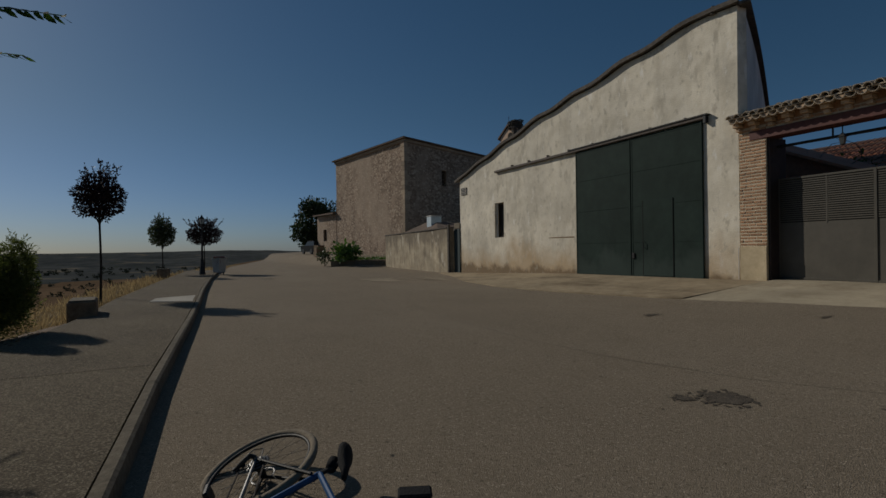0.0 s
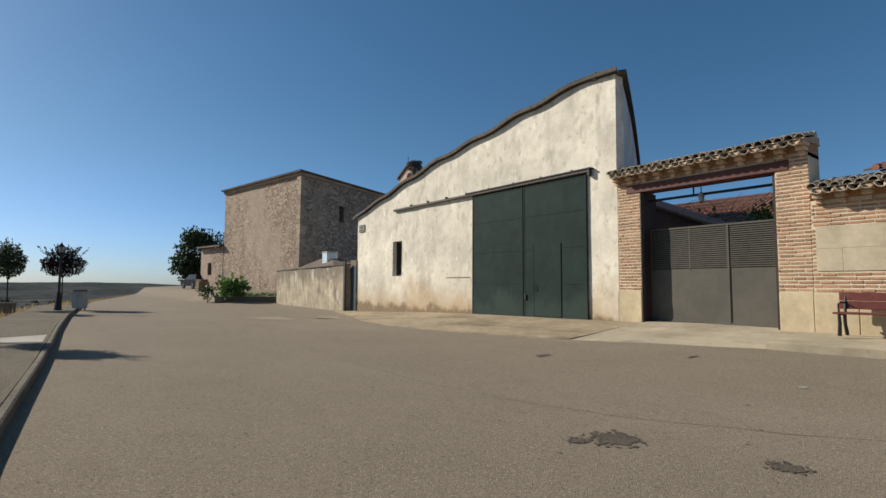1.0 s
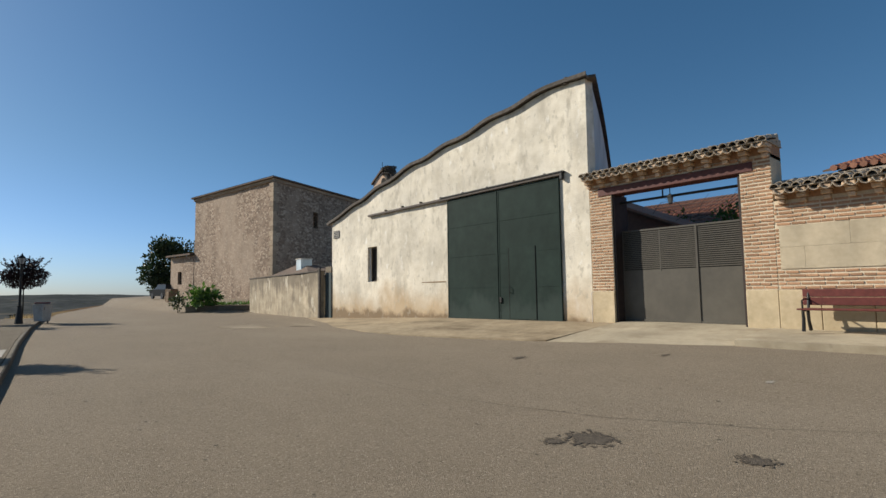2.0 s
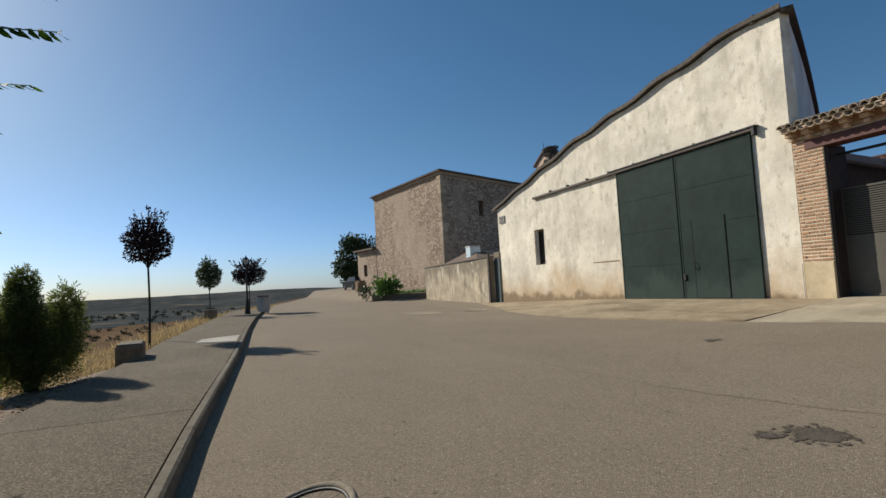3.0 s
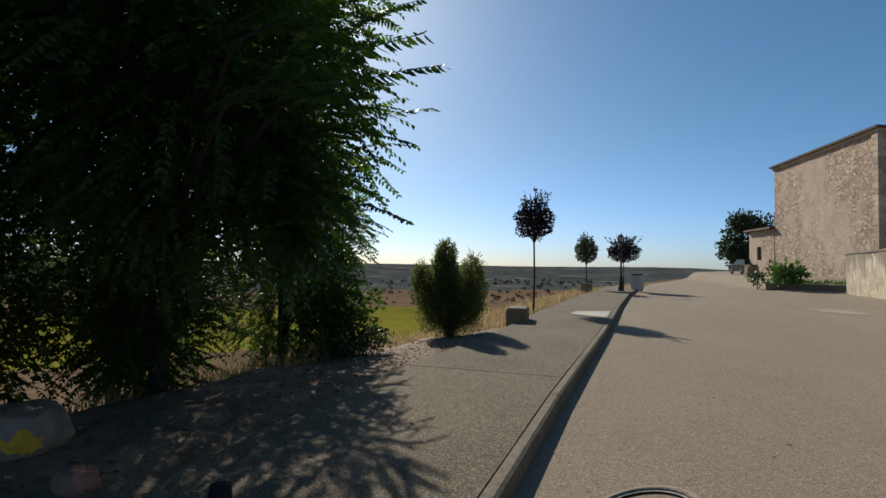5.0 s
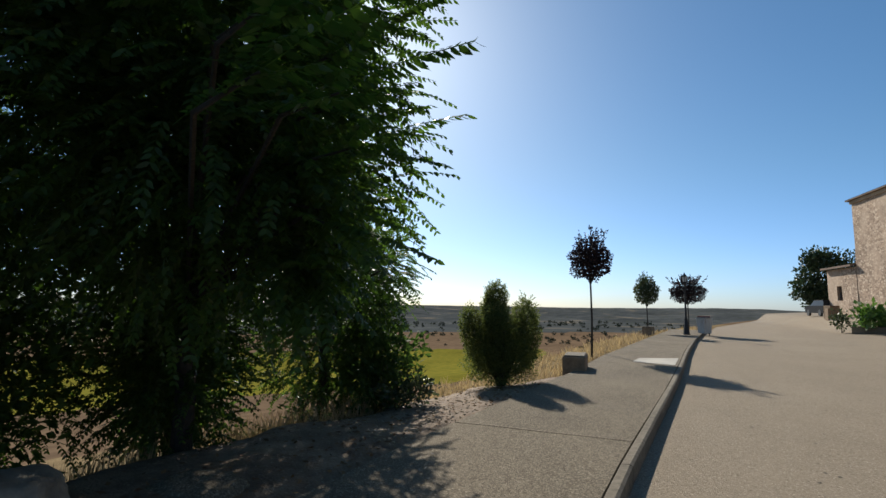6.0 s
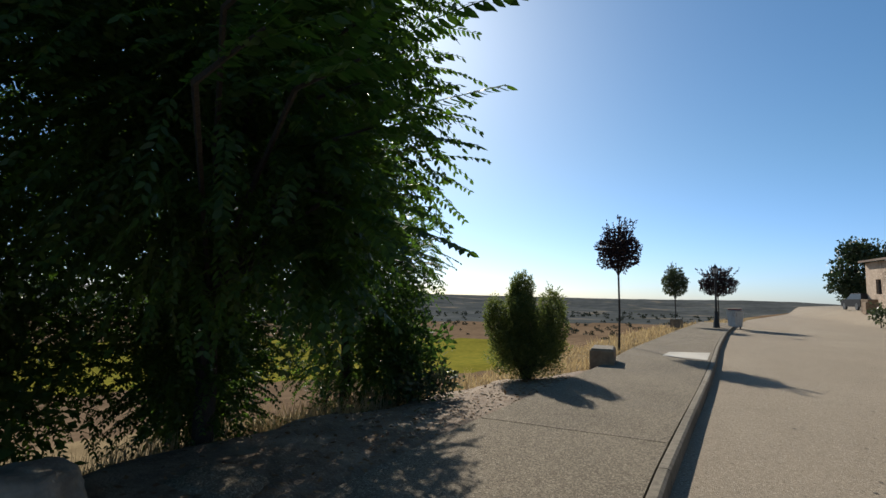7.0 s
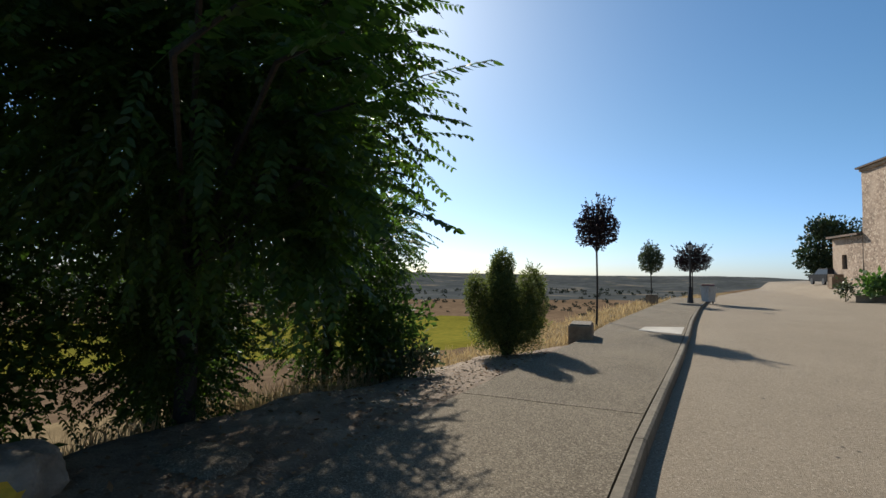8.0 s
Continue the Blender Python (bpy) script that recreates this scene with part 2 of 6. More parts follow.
M_GREYGATE = mat("grey_painted_steel", (0.105, 0.094, 0.073), (0.086, 0.077, 0.06), scale=3, rough=0.6, bump=0.06, fine=20)
M_TEAL = mat("teal_painted_steel", (0.043, 0.068, 0.068), (0.033, 0.050, 0.050), scale=4, rough=0.6, bump=0.1)
M_BEAM = mat("maroon_painted_beam", (0.13, 0.045, 0.035), (0.09, 0.032, 0.026), scale=8, rough=0.65, bump=0.2)
M_JAMB = mat("dark_brown_steel", (0.045, 0.03, 0.025), (0.03, 0.021, 0.018), scale=8, rough=0.7, bump=0.1)
M_GATEBACK = mat("slat_gap_shade", (0.02, 0.019, 0.017), (0.015, 0.014, 0.012), scale=6, rough=0.8, bump=0.0)
M_DARK = mat("dark_iron", (0.030, 0.029, 0.028), (0.018, 0.018, 0.018), scale=20, rough=0.55, bump=0.1, metal=0.3)
M_RUST = mat("rusted_rail", (0.13, 0.105, 0.085), (0.07, 0.058, 0.05), scale=14, rough=0.8, bump=0.3)
M_BLACK = mat("black_plastic", (0.022, 0.022, 0.023), (0.015, 0.015, 0.016), scale=20, rough=0.5, bump=0.1)
# near-black colour for the shade inside windows, the bell arch and door gaps
M_VOID = mat("opening_shade", (0.03, 0.027, 0.024), (0.02, 0.018, 0.016), scale=3, rough=0.95, bump=0.0)
M_TERRA = mat("red_brick_wall", (0.34, 0.175, 0.12), (0.26, 0.13, 0.09), scale=7, rough=0.93, bump=0.4, fine=30)
M_BENCHWOOD = mat("red_stained_wood", (0.17, 0.045, 0.035), (0.11, 0.03, 0.024), scale=12, rough=0.5, bump=0.15)


# ---- mesh helpers ----
def mesh_object(name, bm_or_data, material, smooth=False):
    if isinstance(bm_or_data, bmesh.types.BMesh):
        me = bpy.data.meshes.new(name)
        bmesh.ops.recalc_face_normals(bm_or_data, faces=bm_or_data.faces)
        bm_or_data.to_mesh(me)
        bm_or_data.free()
    else:
        verts, faces = bm_or_data
        me = bpy.data.meshes.new(name)
        me.from_pydata([tuple(v) for v in verts], [], [tuple(f) for f in faces])
        me.update()
    if smooth:
        me.polygons.foreach_set("use_smooth", [True] * len(me.polygons))
    me.materials.append(material)
    return new(name, me)


def part(name, bm, material, parent, label="", smooth=False, kind=""):
    ob = mesh_object(name, bm, material, smooth)
    ob.parent = parent
    return tagged(ob, label, kind=kind)


def thing(name, at, label, category, group="", kind="", turn=0.0):
    ob = new(name)
    ob.empty_display_size = 0.2
    ob.matrix_basis = pose(*at, 0, 0, turn)
    return tagged(ob, label, category, group, kind)


def add_box(bm, lo, hi, bevel=0.0, m=None):
    r = bmesh.ops.create_cube(bm, size=1)
    c = [(a + b) / 2 for a, b in zip(lo, hi)]
    s = [abs(b - a) for a, b in zip(lo, hi)]
    for v in r["verts"]:
        v.co = Vector((v.co.x * s[0] + c[0], v.co.y * s[1] + c[1], v.co.z * s[2] + c[2]))
    vs = r["verts"]
    if bevel:
        es = list({e for v in vs for e in v.link_edges})
        rb = bmesh.ops.bevel(bm, geom=es, offset=bevel, segments=1, affect='EDGES', clamp_overlap=True)
        vs = list({v for f in rb["faces"] for v in f.verts} | {v for v in vs if v.is_valid})
    if m is not None:
        bmesh.ops.transform(bm, matrix=m, verts=[v for v in vs if v.is_valid])
    return bm


def box(lo, hi, bevel=0.0, m=None):
    return add_box(bmesh.new(), lo, hi, bevel, m)


def add_tube(bm, pts, radii, seg=8, cap=True):
    """A round tube through pts with a radius at each."""
    rings = []
    pts = [Vector(p) for p in pts]
    if not hasattr(radii, "__len__"):
        radii = [radii] * len(pts)
    ref = None
    for i, p in enumerate(pts):
        d = (pts[min(i + 1, len(pts) - 1)] - pts[max(i - 1, 0)]).normalized()
        if ref is None:
            ref = d.orthogonal().normalized()
        a = (ref - d * ref.dot(d)).normalized()
        ref = a
        c = d.cross(a)
        rings.append([bm.verts.new(p + (a * math.cos(2 * math.pi * k / seg) + c * math.sin(2 * math.pi * k / seg)) * radii[i]) for k in range(seg)])
    for r0, r1 in zip(rings, rings[1:]):
        for k in range(seg):
            bm.faces.new((r0[k], r0[(k + 1) % seg], r1[(k + 1) % seg], r1[k]))
    if cap:
        bm.faces.new(rings[0][::-1])
        bm.faces.new(rings[-1])
    return bm


def tube(pts, radii, seg=8):
    return add_tube(bmesh.new(), pts, radii, seg)


def add_prism(bm, pts, vec):
    """A flat outline pushed along vec."""
    a = [bm.verts.new(p) for p in pts]
    b = [bm.verts.new(Vector(p) + Vector(vec)) for p in pts]
    n = len(a)
    bm.faces.new(a)
    bm.faces.new(b[::-1])
    for i in range(n):
        bm.faces.new((a[i], b[i], b[(i + 1) % n], a[(i + 1) % n]))
    return bm


def prism(pts, vec):
    return add_prism(bmesh.new(), pts, vec)


def wall_sheet(p0, along, thick, us, zs, holes=(), top=None, rough=0.0):
    """A wall from p0 along a direction: cells between the us and zs, with holes (u0, u1, z0, z1) cut through,
    its top following top(u); thick is the vector to its back."""
    us = sorted(set(us) | {h[k] for h in holes for k in (0, 1)})
    zs = sorted(set(zs) | {h[k] for h in holes for k in (2, 3)})
    along, thick = Vector(along), Vector(thick)
    nu, nz = len(us) - 1, len(zs) - 1

    def solid(i, j):
        if not (0 <= i < nu and 0 <= j < nz):
            return False
        u, z = (us[i] + us[i + 1]) / 2, (zs[j] + zs[j + 1]) / 2
        return not any(h[0] < u < h[1] and h[2] < z < h[3] for h in holes)

    bm = bmesh.new()
    front, back = {}, {}
    out = -thick.normalized()
    for i, u in enumerate(us):
        for j, z in enumerate(zs):
            if j == nz and top:
                z = top(u)
            p = Vector(p0) + along * u + Vector((0, 0, z))
            w = noise.noise(Vector((u * 0.9 + 3, z * 0.9, 1.7))) * rough if rough else 0.0
            front[i, j] = bm.verts.new(p + out * w)
            back[i, j] = bm.verts.new(p + thick)
    for i in range(nu):
        for j in range(nz):
            if not solid(i, j):
                continue
            c = [(i, j), (i + 1, j), (i + 1, j + 1), (i, j + 1)]
            bm.faces.new([front[k] for k in c])
            bm.faces.new([back[k] for k in c[::-1]])
            for a, b, other in ((0, 1, (i, j - 1)), (1, 2, (i + 1, j)), (2, 3, (i, j + 1)), (3, 0, (i - 1, j))):
                if not solid(*other):
                    bm.faces.new((front[c[b]], front[c[a]], back[c[a]], back[c[b]]))
    bmesh.ops.delete(bm, geom=[v for v in bm.verts if not v.link_faces], context='VERTS')
    return bm


def smoothstep(a, b, x):
    t = np.clip((np.asarray(x, float) - a) / (b - a), 0, 1)
    return t * t * (3 - 2 * t)


# ---- plan of the street ----
KERB_Y = [-60, -20, 0, 2.7, 4.4, 6.0, 9.0, 12.5, 18, 25, 32, 47.6, 78, 190]
KERB_X = [-1.48, -0.75, -0.54, -0.45, -0.38, -0.30, -0.09, 0.11, 0.37, 0.82, 1.42, 3.1, 9.5, 36]


def kerb_x(y):
    return np.interp(y, KERB_Y, KERB_X)


def walk_back(y):
    return np.interp(y, [-60, 5.0, 9, 11, 15, 24, 36], [-3.2, -2.3, -2.05, -1.9, -1.8, -1.15, -0.2])


FACADE_X = 12.67


def road_z(x, y):
    return 0.20 * smoothstep(4, 11, x) * smoothstep(11, 3, y) * 1.0 + 0.9 * smoothstep(36, 46, y) * smoothstep(9.5, 13, x) \
        + 0.25 * smoothstep(8, 12.5, x) * smoothstep(3, 8, y) * smoothstep(24, 14, y)


def land_z(x, y):
    """The natural ground: level under the village, falling to a valley on the sun side, rising to a far plateau."""
    x, y = np.asarray(x, float), np.asarray(y, float)
    left = walk_back(np.clip(y, -60, 36)) - x
    left = np.where(y > 36, kerb_x(y) - 0.6 - x, left)
    d = np.maximum(left, (y - 190) * 0.45)
    z = -0.09 - 0.3 * smoothstep(0.5, 3, d) - 16 * (1 - np.exp(-np.maximum(d - 2.6, 0) / 32)) - 3 * smoothstep(110, 330, d)
    r = np.hypot(x, y)
    ridge = smoothstep(300, 820, d * 1.1 + 60 * np.sin(x * 0.011 + y * 0.004) + 45 * np.sin(y * 0.013 - 1) + 25 * np.sin(x * 0.031))
    z = z + (24.0 + 2.0 * np.sin(x * 0.004)) * ridge * smoothstep(-900, -150, -x + 0.12 * y - 260 + 0 * x) 
    hills = np.sin(x * 0.03 + 1) * np.sin(y * 0.024) * 2.5 + np.sin(x * 0.071 + y * 0.05) * 1.2
    z = z + hills * smoothstep(150, 330, d) * (1 - 0.75 * ridge)
    z = z - 0.25 * smoothstep(-60, -10, left) * smoothstep(0.05, -0.4, left)
    return z


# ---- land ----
# distance haze is put into the hills' blue-grey colour
M_SCRUB = mat("hazy_scrub_hill", (0.088, 0.092, 0.09), (0.048, 0.054, 0.056), scale=0.035, rough=1.0, bump=0.0, big=0.006, detail=10, spec=0.0)
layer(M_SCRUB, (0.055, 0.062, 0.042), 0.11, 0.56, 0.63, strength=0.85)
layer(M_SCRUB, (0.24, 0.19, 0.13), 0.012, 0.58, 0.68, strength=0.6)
M_FIELD = mat("sunflower_field", (0.20, 0.17, 0.028), (0.125, 0.122, 0.022), scale=0.45, rough=1.0, bump=0.0, big=0.03, spec=0.0)
M_BROWN = mat("stubble_field", (0.175, 0.12, 0.075), (0.115, 0.078, 0.05), scale=0.25, rough=1.0, bump=0.0, big=0.02, spec=0.0)
M_STRAW = mat("dry_grass_ground", (0.27, 0.20, 0.11), (0.16, 0.115, 0.065), scale=5, rough=1.0, bump=0.8, fine=30, big=0.3, spec=0.0)


def spaced(lo, hi, near, n):
    a, b = np.arcsinh(lo / near), np.arcsinh(hi / near)
    return np.sinh(np.linspace(a, b, n)) * near


gx, gy = spaced(-4300, 2500, 9, 250), spaced(-900, 4400, 14, 260)
GX, GY = np.meshgrid(gx, gy)
GZ = land_z(GX, GY)
nx = len(gx)
verts = np.stack([GX.ravel(), GY.ravel(), GZ.ravel()], 1)
ii = (np.arange(len(gy) - 1)[:, None] * nx + np.arange(nx - 1)[None]).ravel()
quads = np.stack([ii, ii + 1, ii + nx + 1, ii + nx], 1)
ground = mesh_object("ground", (verts, quads), M_STRAW, smooth=True)
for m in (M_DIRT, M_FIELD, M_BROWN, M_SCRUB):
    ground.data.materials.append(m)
cen = verts[quads].mean(1)
cr, caz = np.hypot(cen[:, 0], cen[:, 1]), np.degrees(np.arctan2(-cen[:, 0], cen[:, 1]))
left_of = walk_back(np.clip(cen[:, 1], -60, 36)) - cen[:, 0]
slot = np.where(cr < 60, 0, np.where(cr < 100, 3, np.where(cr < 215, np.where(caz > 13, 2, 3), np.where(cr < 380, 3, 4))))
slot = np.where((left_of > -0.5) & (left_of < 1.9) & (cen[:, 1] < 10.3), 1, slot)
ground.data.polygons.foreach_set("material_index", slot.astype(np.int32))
tagged(ground, "dry grassy plateau falling to a valley of fields and scrub hills", "ground", kind="structure")


def draped(name, ys, x0, x1, n, lift, material, label, category):
    """A sheet between the lines x0(y) and x1(y), laid on the road's height."""
    V, Q = [], []
    for y in ys:
        a, b = float(x0(y)), float(x1(y))
        for k in range(n + 1):
            x = a + (b - a) * k / n
            V.append((x, y, float(road_z(x, y)) + lift))
    for j in range(len(ys) - 1):
        for k in range(n):
            i = j * (n + 1) + k
            Q.append((i, i + 1, i + n + 2, i + n + 1))
    ob = mesh_object(name, (V, Q), material, smooth=True)
    return tagged(ob, label, category, kind="structure")


road_ys = list(np.arange(-60, 60, 1.0)) + list(np.arange(60, 195, 4.0))
road = draped("road", road_ys, kerb_x, lambda y: float(np.interp(y, [-60, 33, 45, 190], [24, 24, 20, 46])), 30, 0.0, M_ROAD,
              "worn pale grey-brown concrete road, dusty and patched", "road")

# pavement slabs with open joints, laid between kerb and earth
pavement = thing("pavement", (0, 0, 0), "sunlit grey concrete pavement slabs with open joints", "pavement", kind="structure")
joints = [-40, -30, -22, -16, -11, -7, -3.2, 0.8, 5.8, 13.3, 17.5, 22, 27, 32, 36.5]
for a, b in zip(joints, joints[1:]):
    bm = bmesh.new()
    ys = np.linspace(a + 0.008, b - 0.008, 7)
    top = [[bm.verts.new((x, y, 0.135 + 0.004 * noise.noise(Vector((x * 2, y, 0))))) for x in np.linspace(walk_back(y), kerb_x(y) - 0.110 - 0.004 * math.sin(y * 5.3), 5)] for y in ys]
    low = [[bm.verts.new((v.co.x, v.co.y, -0.15)) for v in (r[0], r[-1])] for r in top]
    for r0, r1 in zip(top, top[1:]):
        for k in range(4):
            bm.faces.new((r0[k], r0[k + 1], r1[k + 1], r1[k]))
    for (r0, r1), (l0, l1) in zip(zip(top, top[1:]), zip(low, low[1:])):
        bm.faces.new((r0[0], r1[0], l1[0], l0[0]))
        bm.faces.new((r0[-1], l0[1], l1[1], r1[-1]))
    bm.faces.new([*top[0], low[0][1], low[0][0]])
    bm.faces.new([*top[-1], low[-1][1], low[-1][0]])
    part("slab", bm, M_WALK, pavement)
part("patch", prism([(-0.95, 13.75, 0.1), (-0.02, 13.36, 0.1), (0.07, 15.2, 0.1), (-0.85, 14.75, 0.1)], (0, 0, 0.042)), M_PATCH, pavement, "pale newer concrete patch")

# trodden earth behind the slabs, under the trees and as far as the conifer
def earth_back(y):
    return float(np.interp(y, [-12, 2.9, 3.5, 4.06, 5.2, 5.75, 7.0, 9.4, 10.4], [-4.6, -4.12, -4.0, -3.88, -3.88, -3.9, -3.95, -3.5, -2.7]))


def earth_z(x, y):
    """Height of the earth strip: level with the slabs under the trees, sloping off beyond them."""
    s = min(1.0, max(0.0, (float(walk_back(y)) - x) / (float(walk_back(y)) - earth_back(y))))
    slope = 0.22 * s * float(smoothstep(4.8, 6.6, y))
    return 0.122 + 0.03 * noise.noise(Vector((x * 1.5, y * 1.5, 4))) + 0.012 * noise.noise(Vector((x * 7, y * 7, 2))) + 0.04 * math.sin(s * math.pi) * float(smoothstep(6.0, 4.5, y)) - slope


V, Q = [], []
ays = np.linspace(-12, 10.4, 126)
for y in ays:
    back = earth_back(y) + 0.09 * math.sin(y * 3.1) + 0.05 * math.sin(y * 7.7)
    for k in range(17):
        s = k / 16
        x = float(walk_back(y)) - 0.012 + (back - float(walk_back(y))) * s
        V.append((x if k < 16 else x - 0.03, y, earth_z(x, y) - (0.03 if k == 0 else 0) if k < 16 else -0.4))
for j in range(len(ays) - 1):
    for k in range(16):
        i = j * 17 + k
        Q.append((i, i + 1, i + 18, i + 17))
tagged(mesh_object("earth_strip", (V, Q), M_DIRT, smooth=True), "trodden brown earth strip beside the pavement", "ground", kind="structure")

# kerb stones
kerb = thing("kerb", (0, 0, 0), "weathered concrete kerb of long stones", "kerb", kind="structure")
ky = -30.0
while ky < 36.4:
    ln = 2.5
    a, b = ky + 0.006, ky + ln - 0.006
    bm = bmesh.new()
    prof = [(-0.098, -0.2), (-0.098, 0.137), (-0.03, 0.141), (-0.008, 0.125), (0.012, -0.2)]
    rings = [[bm.verts.new((float(kerb_x(y)) + px, y, pz)) for px, pz in prof] for y in (a, b)]
    bm.faces.new(rings[0])
    bm.faces.new(rings[1][::-1])
    for k in range(5):
        bm.faces.new((rings[0][k], rings[1][k], rings[1][(k + 1) % 5], rings[0][(k + 1) % 5]))
    part("kerbstone", bm, M_KERB, kerb)
    ky += ln


# footway in front of the barn and the gate: sloping concrete, with a cut where the gate ramp begins
def footway(name, pts, material, label, parent=None):
    """pts: pairs (outer x, outer z, y) and the wall's foot height, along the street."""
    bm = bmesh.new()
    rows = []
    for y, xo, zo, zi in pts:
        row = [bm.verts.new((xo, y, zo - 0.3)), bm.verts.new((xo, y, zo))]
        for k in range(1, 6):
            s = k / 5
            row.append(bm.verts.new((xo + (13.6 - xo) * s, y, zo + (zi - zo) * min(1, s * 1.35))))
        rows.append(row)
    for r0, r1 in zip(rows, rows[1:]):
        for k in range(6):
            bm.faces.new((r0[k], r0[k + 1], r1[k + 1], r1[k]))
    for row in (rows[0], rows[-1]):
        bm.faces.new([*row, bm.verts.new((13.6, row[0].co.y, row[0].co.z))])
    ob = mesh_object(name, bm, material)
    return tagged(ob, label, "pavement", kind="structure")


footway("barn_footway", [(25, 12.2, 0.02, 0.05), (21, 10.9, 0.05, 0.13), (17, 9.4, 0.065, 0.27), (14.2, 9.0, 0.06, 0.34), (12.3, 9.05, 0.065, 0.36), (11.6, 9.15, 0.075, 0.37), (9.2, 9.42, 0.115, 0.40), (7.6, 9.5, 0.165, 0.42), (7.35, 9.55, 0.17, 0.43)],
        M_BROWNWALK, "stained sloping concrete footway along the barn")
footway("gate_ramp", [(y, x, float(road_z(x, y)) + 0.004, z) for y, x, z in ((7.34, 9.5, 0.44), (6.0, 9.75, 0.46), (4.45, 10.3, 0.46), (3.75, 10.7, 0.46))], M_RAMP, "pale worn concrete ramp in front of the gate")
footway("bench_footway", [(3.73, 10.72, 0.33, 0.46), (1, 10.95, 0.34, 0.46), (-6, 11.6, 0.36, 0.46), (-30, 12.0, 0.3, 0.4)], M_RAMP, "concrete footway with a low kerb below the brick wall")

# ---- white barn ----
GABLE_Y = [8.12, 8.6, 8.86, 10.35, 11.78, 13.78, 16.36, 19.83, 23.42]
GABLE_Z = [7.52, 7.57, 7.56, 7.40, 7.20, 6.86, 6.47, 5.70, 4.80]


def gable(y):
    return float(np.interp(y, GABLE_Y, GABLE_Z)) + 0.045 * math.sin(y * 2.7 + 0.5) * min(1, (24 - y) / 4)


BARN_S = Vector((0.871, 0.491, 0))
barn = thing("barn", (FACADE_X, 16, 0), "whitewashed barn with stained plaster and a wavy sloping roofline", "barn")
B0 = Vector((0, -16, 0))
wall = part("front_wall", wall_sheet(B0, (0, 1, 0), (0.38, 0, 0), list(np.linspace(8.12, 23.30, 60)), [-0.3, 0.6, 1.2, 2.2, 3, 4, 4.78],
            holes=[(9.16, 14.25, -0.31, 4.74), (19.15, 19.92, 1.80, 3.38)], top=gable, rough=0.03), M_WHITE, barn, "white lime plaster stained ochre near the foot")
part("side_wall", wall_sheet(B0 + Vector((0.38, 8.13, 0)), BARN_S, (-0.15, 0.3, 0), list(np.linspace(0, 13, 14)), [-0.3, 4, 7.32], top=lambda u: 7.32 + 0.45 * math.sin(math.pi * u / 13)), M_SIDE, barn)
part("side_wall", wall_sheet(B0 + Vector((0.38, 23.29, 0)), BARN_S, (0.15, -0.3, 0), [0, 4, 8, 13], [-0.3, 3, 4.75]), M_SIDE, barn)
part("back_wall", box((11.2, -1.8, -0.3), (11.5, 13.2, 4.7)), M_SIDE, barn)
# roof sheet and its thick wavy verge
bm = bmesh.new()
rows = []
for y in np.linspace(7.98, 23.62, 64):
    yy = min(max(y, 8.12), 23.42)
    z = gable(yy) - (0.05 if y > 23.42 else 0)
    p = B0 + Vector((-0.16, y, z + 0.02))
    arch = [p + BARN_S * 13.6 * u + Vector((0, 0, 0.45 * math.sin(math.pi * u))) for u in np.linspace(0, 1, 10)]
    rows.append([bm.verts.new(v) for v in arch] + [bm.verts.new(v + Vector((0, 0, 0.12))) for v in arch[::-1]])
for r0, r1 in zip(rows, rows[1:]):
    for k in range(20):
        bm.faces.new((r0[k], r0[(k + 1) % 20], r1[(k + 1) % 20], r1[k]))
bm.faces.new(rows[0])
bm.faces.new(rows[-1][::-1])
part("roof", bm, M_VERGE, barn, "dark weathered roof edge")
eave_out = Vector((0.491, -0.871, 0)) * 0.26
bm = bmesh.new()
rows = []
for u in np.linspace(0, 1, 12):
    p = B0 + Vector((-0.14, 7.975, 7.44 + 0.45 * math.sin(math.pi * u))) + BARN_S * 13.6 * u
    rows.append([bm.verts.new(v) for v in (p, p + eave_out, p + eave_out + Vector((0, 0, 0.07)), p + Vector((0, 0, 0.07)))])
for r0, r1 in zip(rows, rows[1:]):
    for k in range(4):
        bm.faces.new((r0[k], r0[(k + 1) % 4], r1[(k + 1) % 4], r1[k]))
bm.faces.new(rows[0])
bm.faces.new(rows[-1][::-1])
part("side_eave", bm, M_VERGE, barn)
part("chimney_cap", tube([(-0.05, -7.25, 7.5), (-0.05, -7.25, 7.72)], [0.09, 0.06], 7), M_VERGE, barn)

# barn doors: two sliding leaves on a rail, the right one with a wicket
doors = thing("barn_door", (FACADE_X - 0.06, 11.7, 0.30), "closed dark green sheet-steel sliding barn doors with a wicket", "door")
for y0, y1 in ((-2.58, -0.03), (0.0, 2.58)):
    leaf = part("leaf", box((0, y0, 0.03), (0.05, y1, 4.44), 0.006), M_GREEN, doors)
    for z in (0.06, 1.13, 2.26, 3.36, 4.36):
        part("seam", box((-0.007, y0 + 0.03, z), (0.002, y1 - 0.03, z + 0.02)), M_GREEN, leaf)
    for y in (y0 + 0.01, y1 - 0.05):
        part("stile", box((-0.010, y, 0.04), (0.002, y + 0.045, 4.43)), M_GREEN, leaf)
wicket = part("wicket_door", box((-0.016, -1.60, 0.10), (-0.002, -0.50, 2.42), 0.006), M_GREEN, doors)
part("handle", tube([(-0.03, -0.56, 0.95), (-0.08, -0.56, 0.97), (-0.08, -0.56, 1.13), (-0.03, -0.56, 1.15)], 0.012, 6), M_DARK, wicket)
part("gap", box((-0.018, -0.495, 0.1), (-0.004, -0.485, 2.42)), M_VOID, doors)
part("gap", box((-0.018, -1.612, 0.1), (-0.004, -1.605, 2.42)), M_VOID, doors)
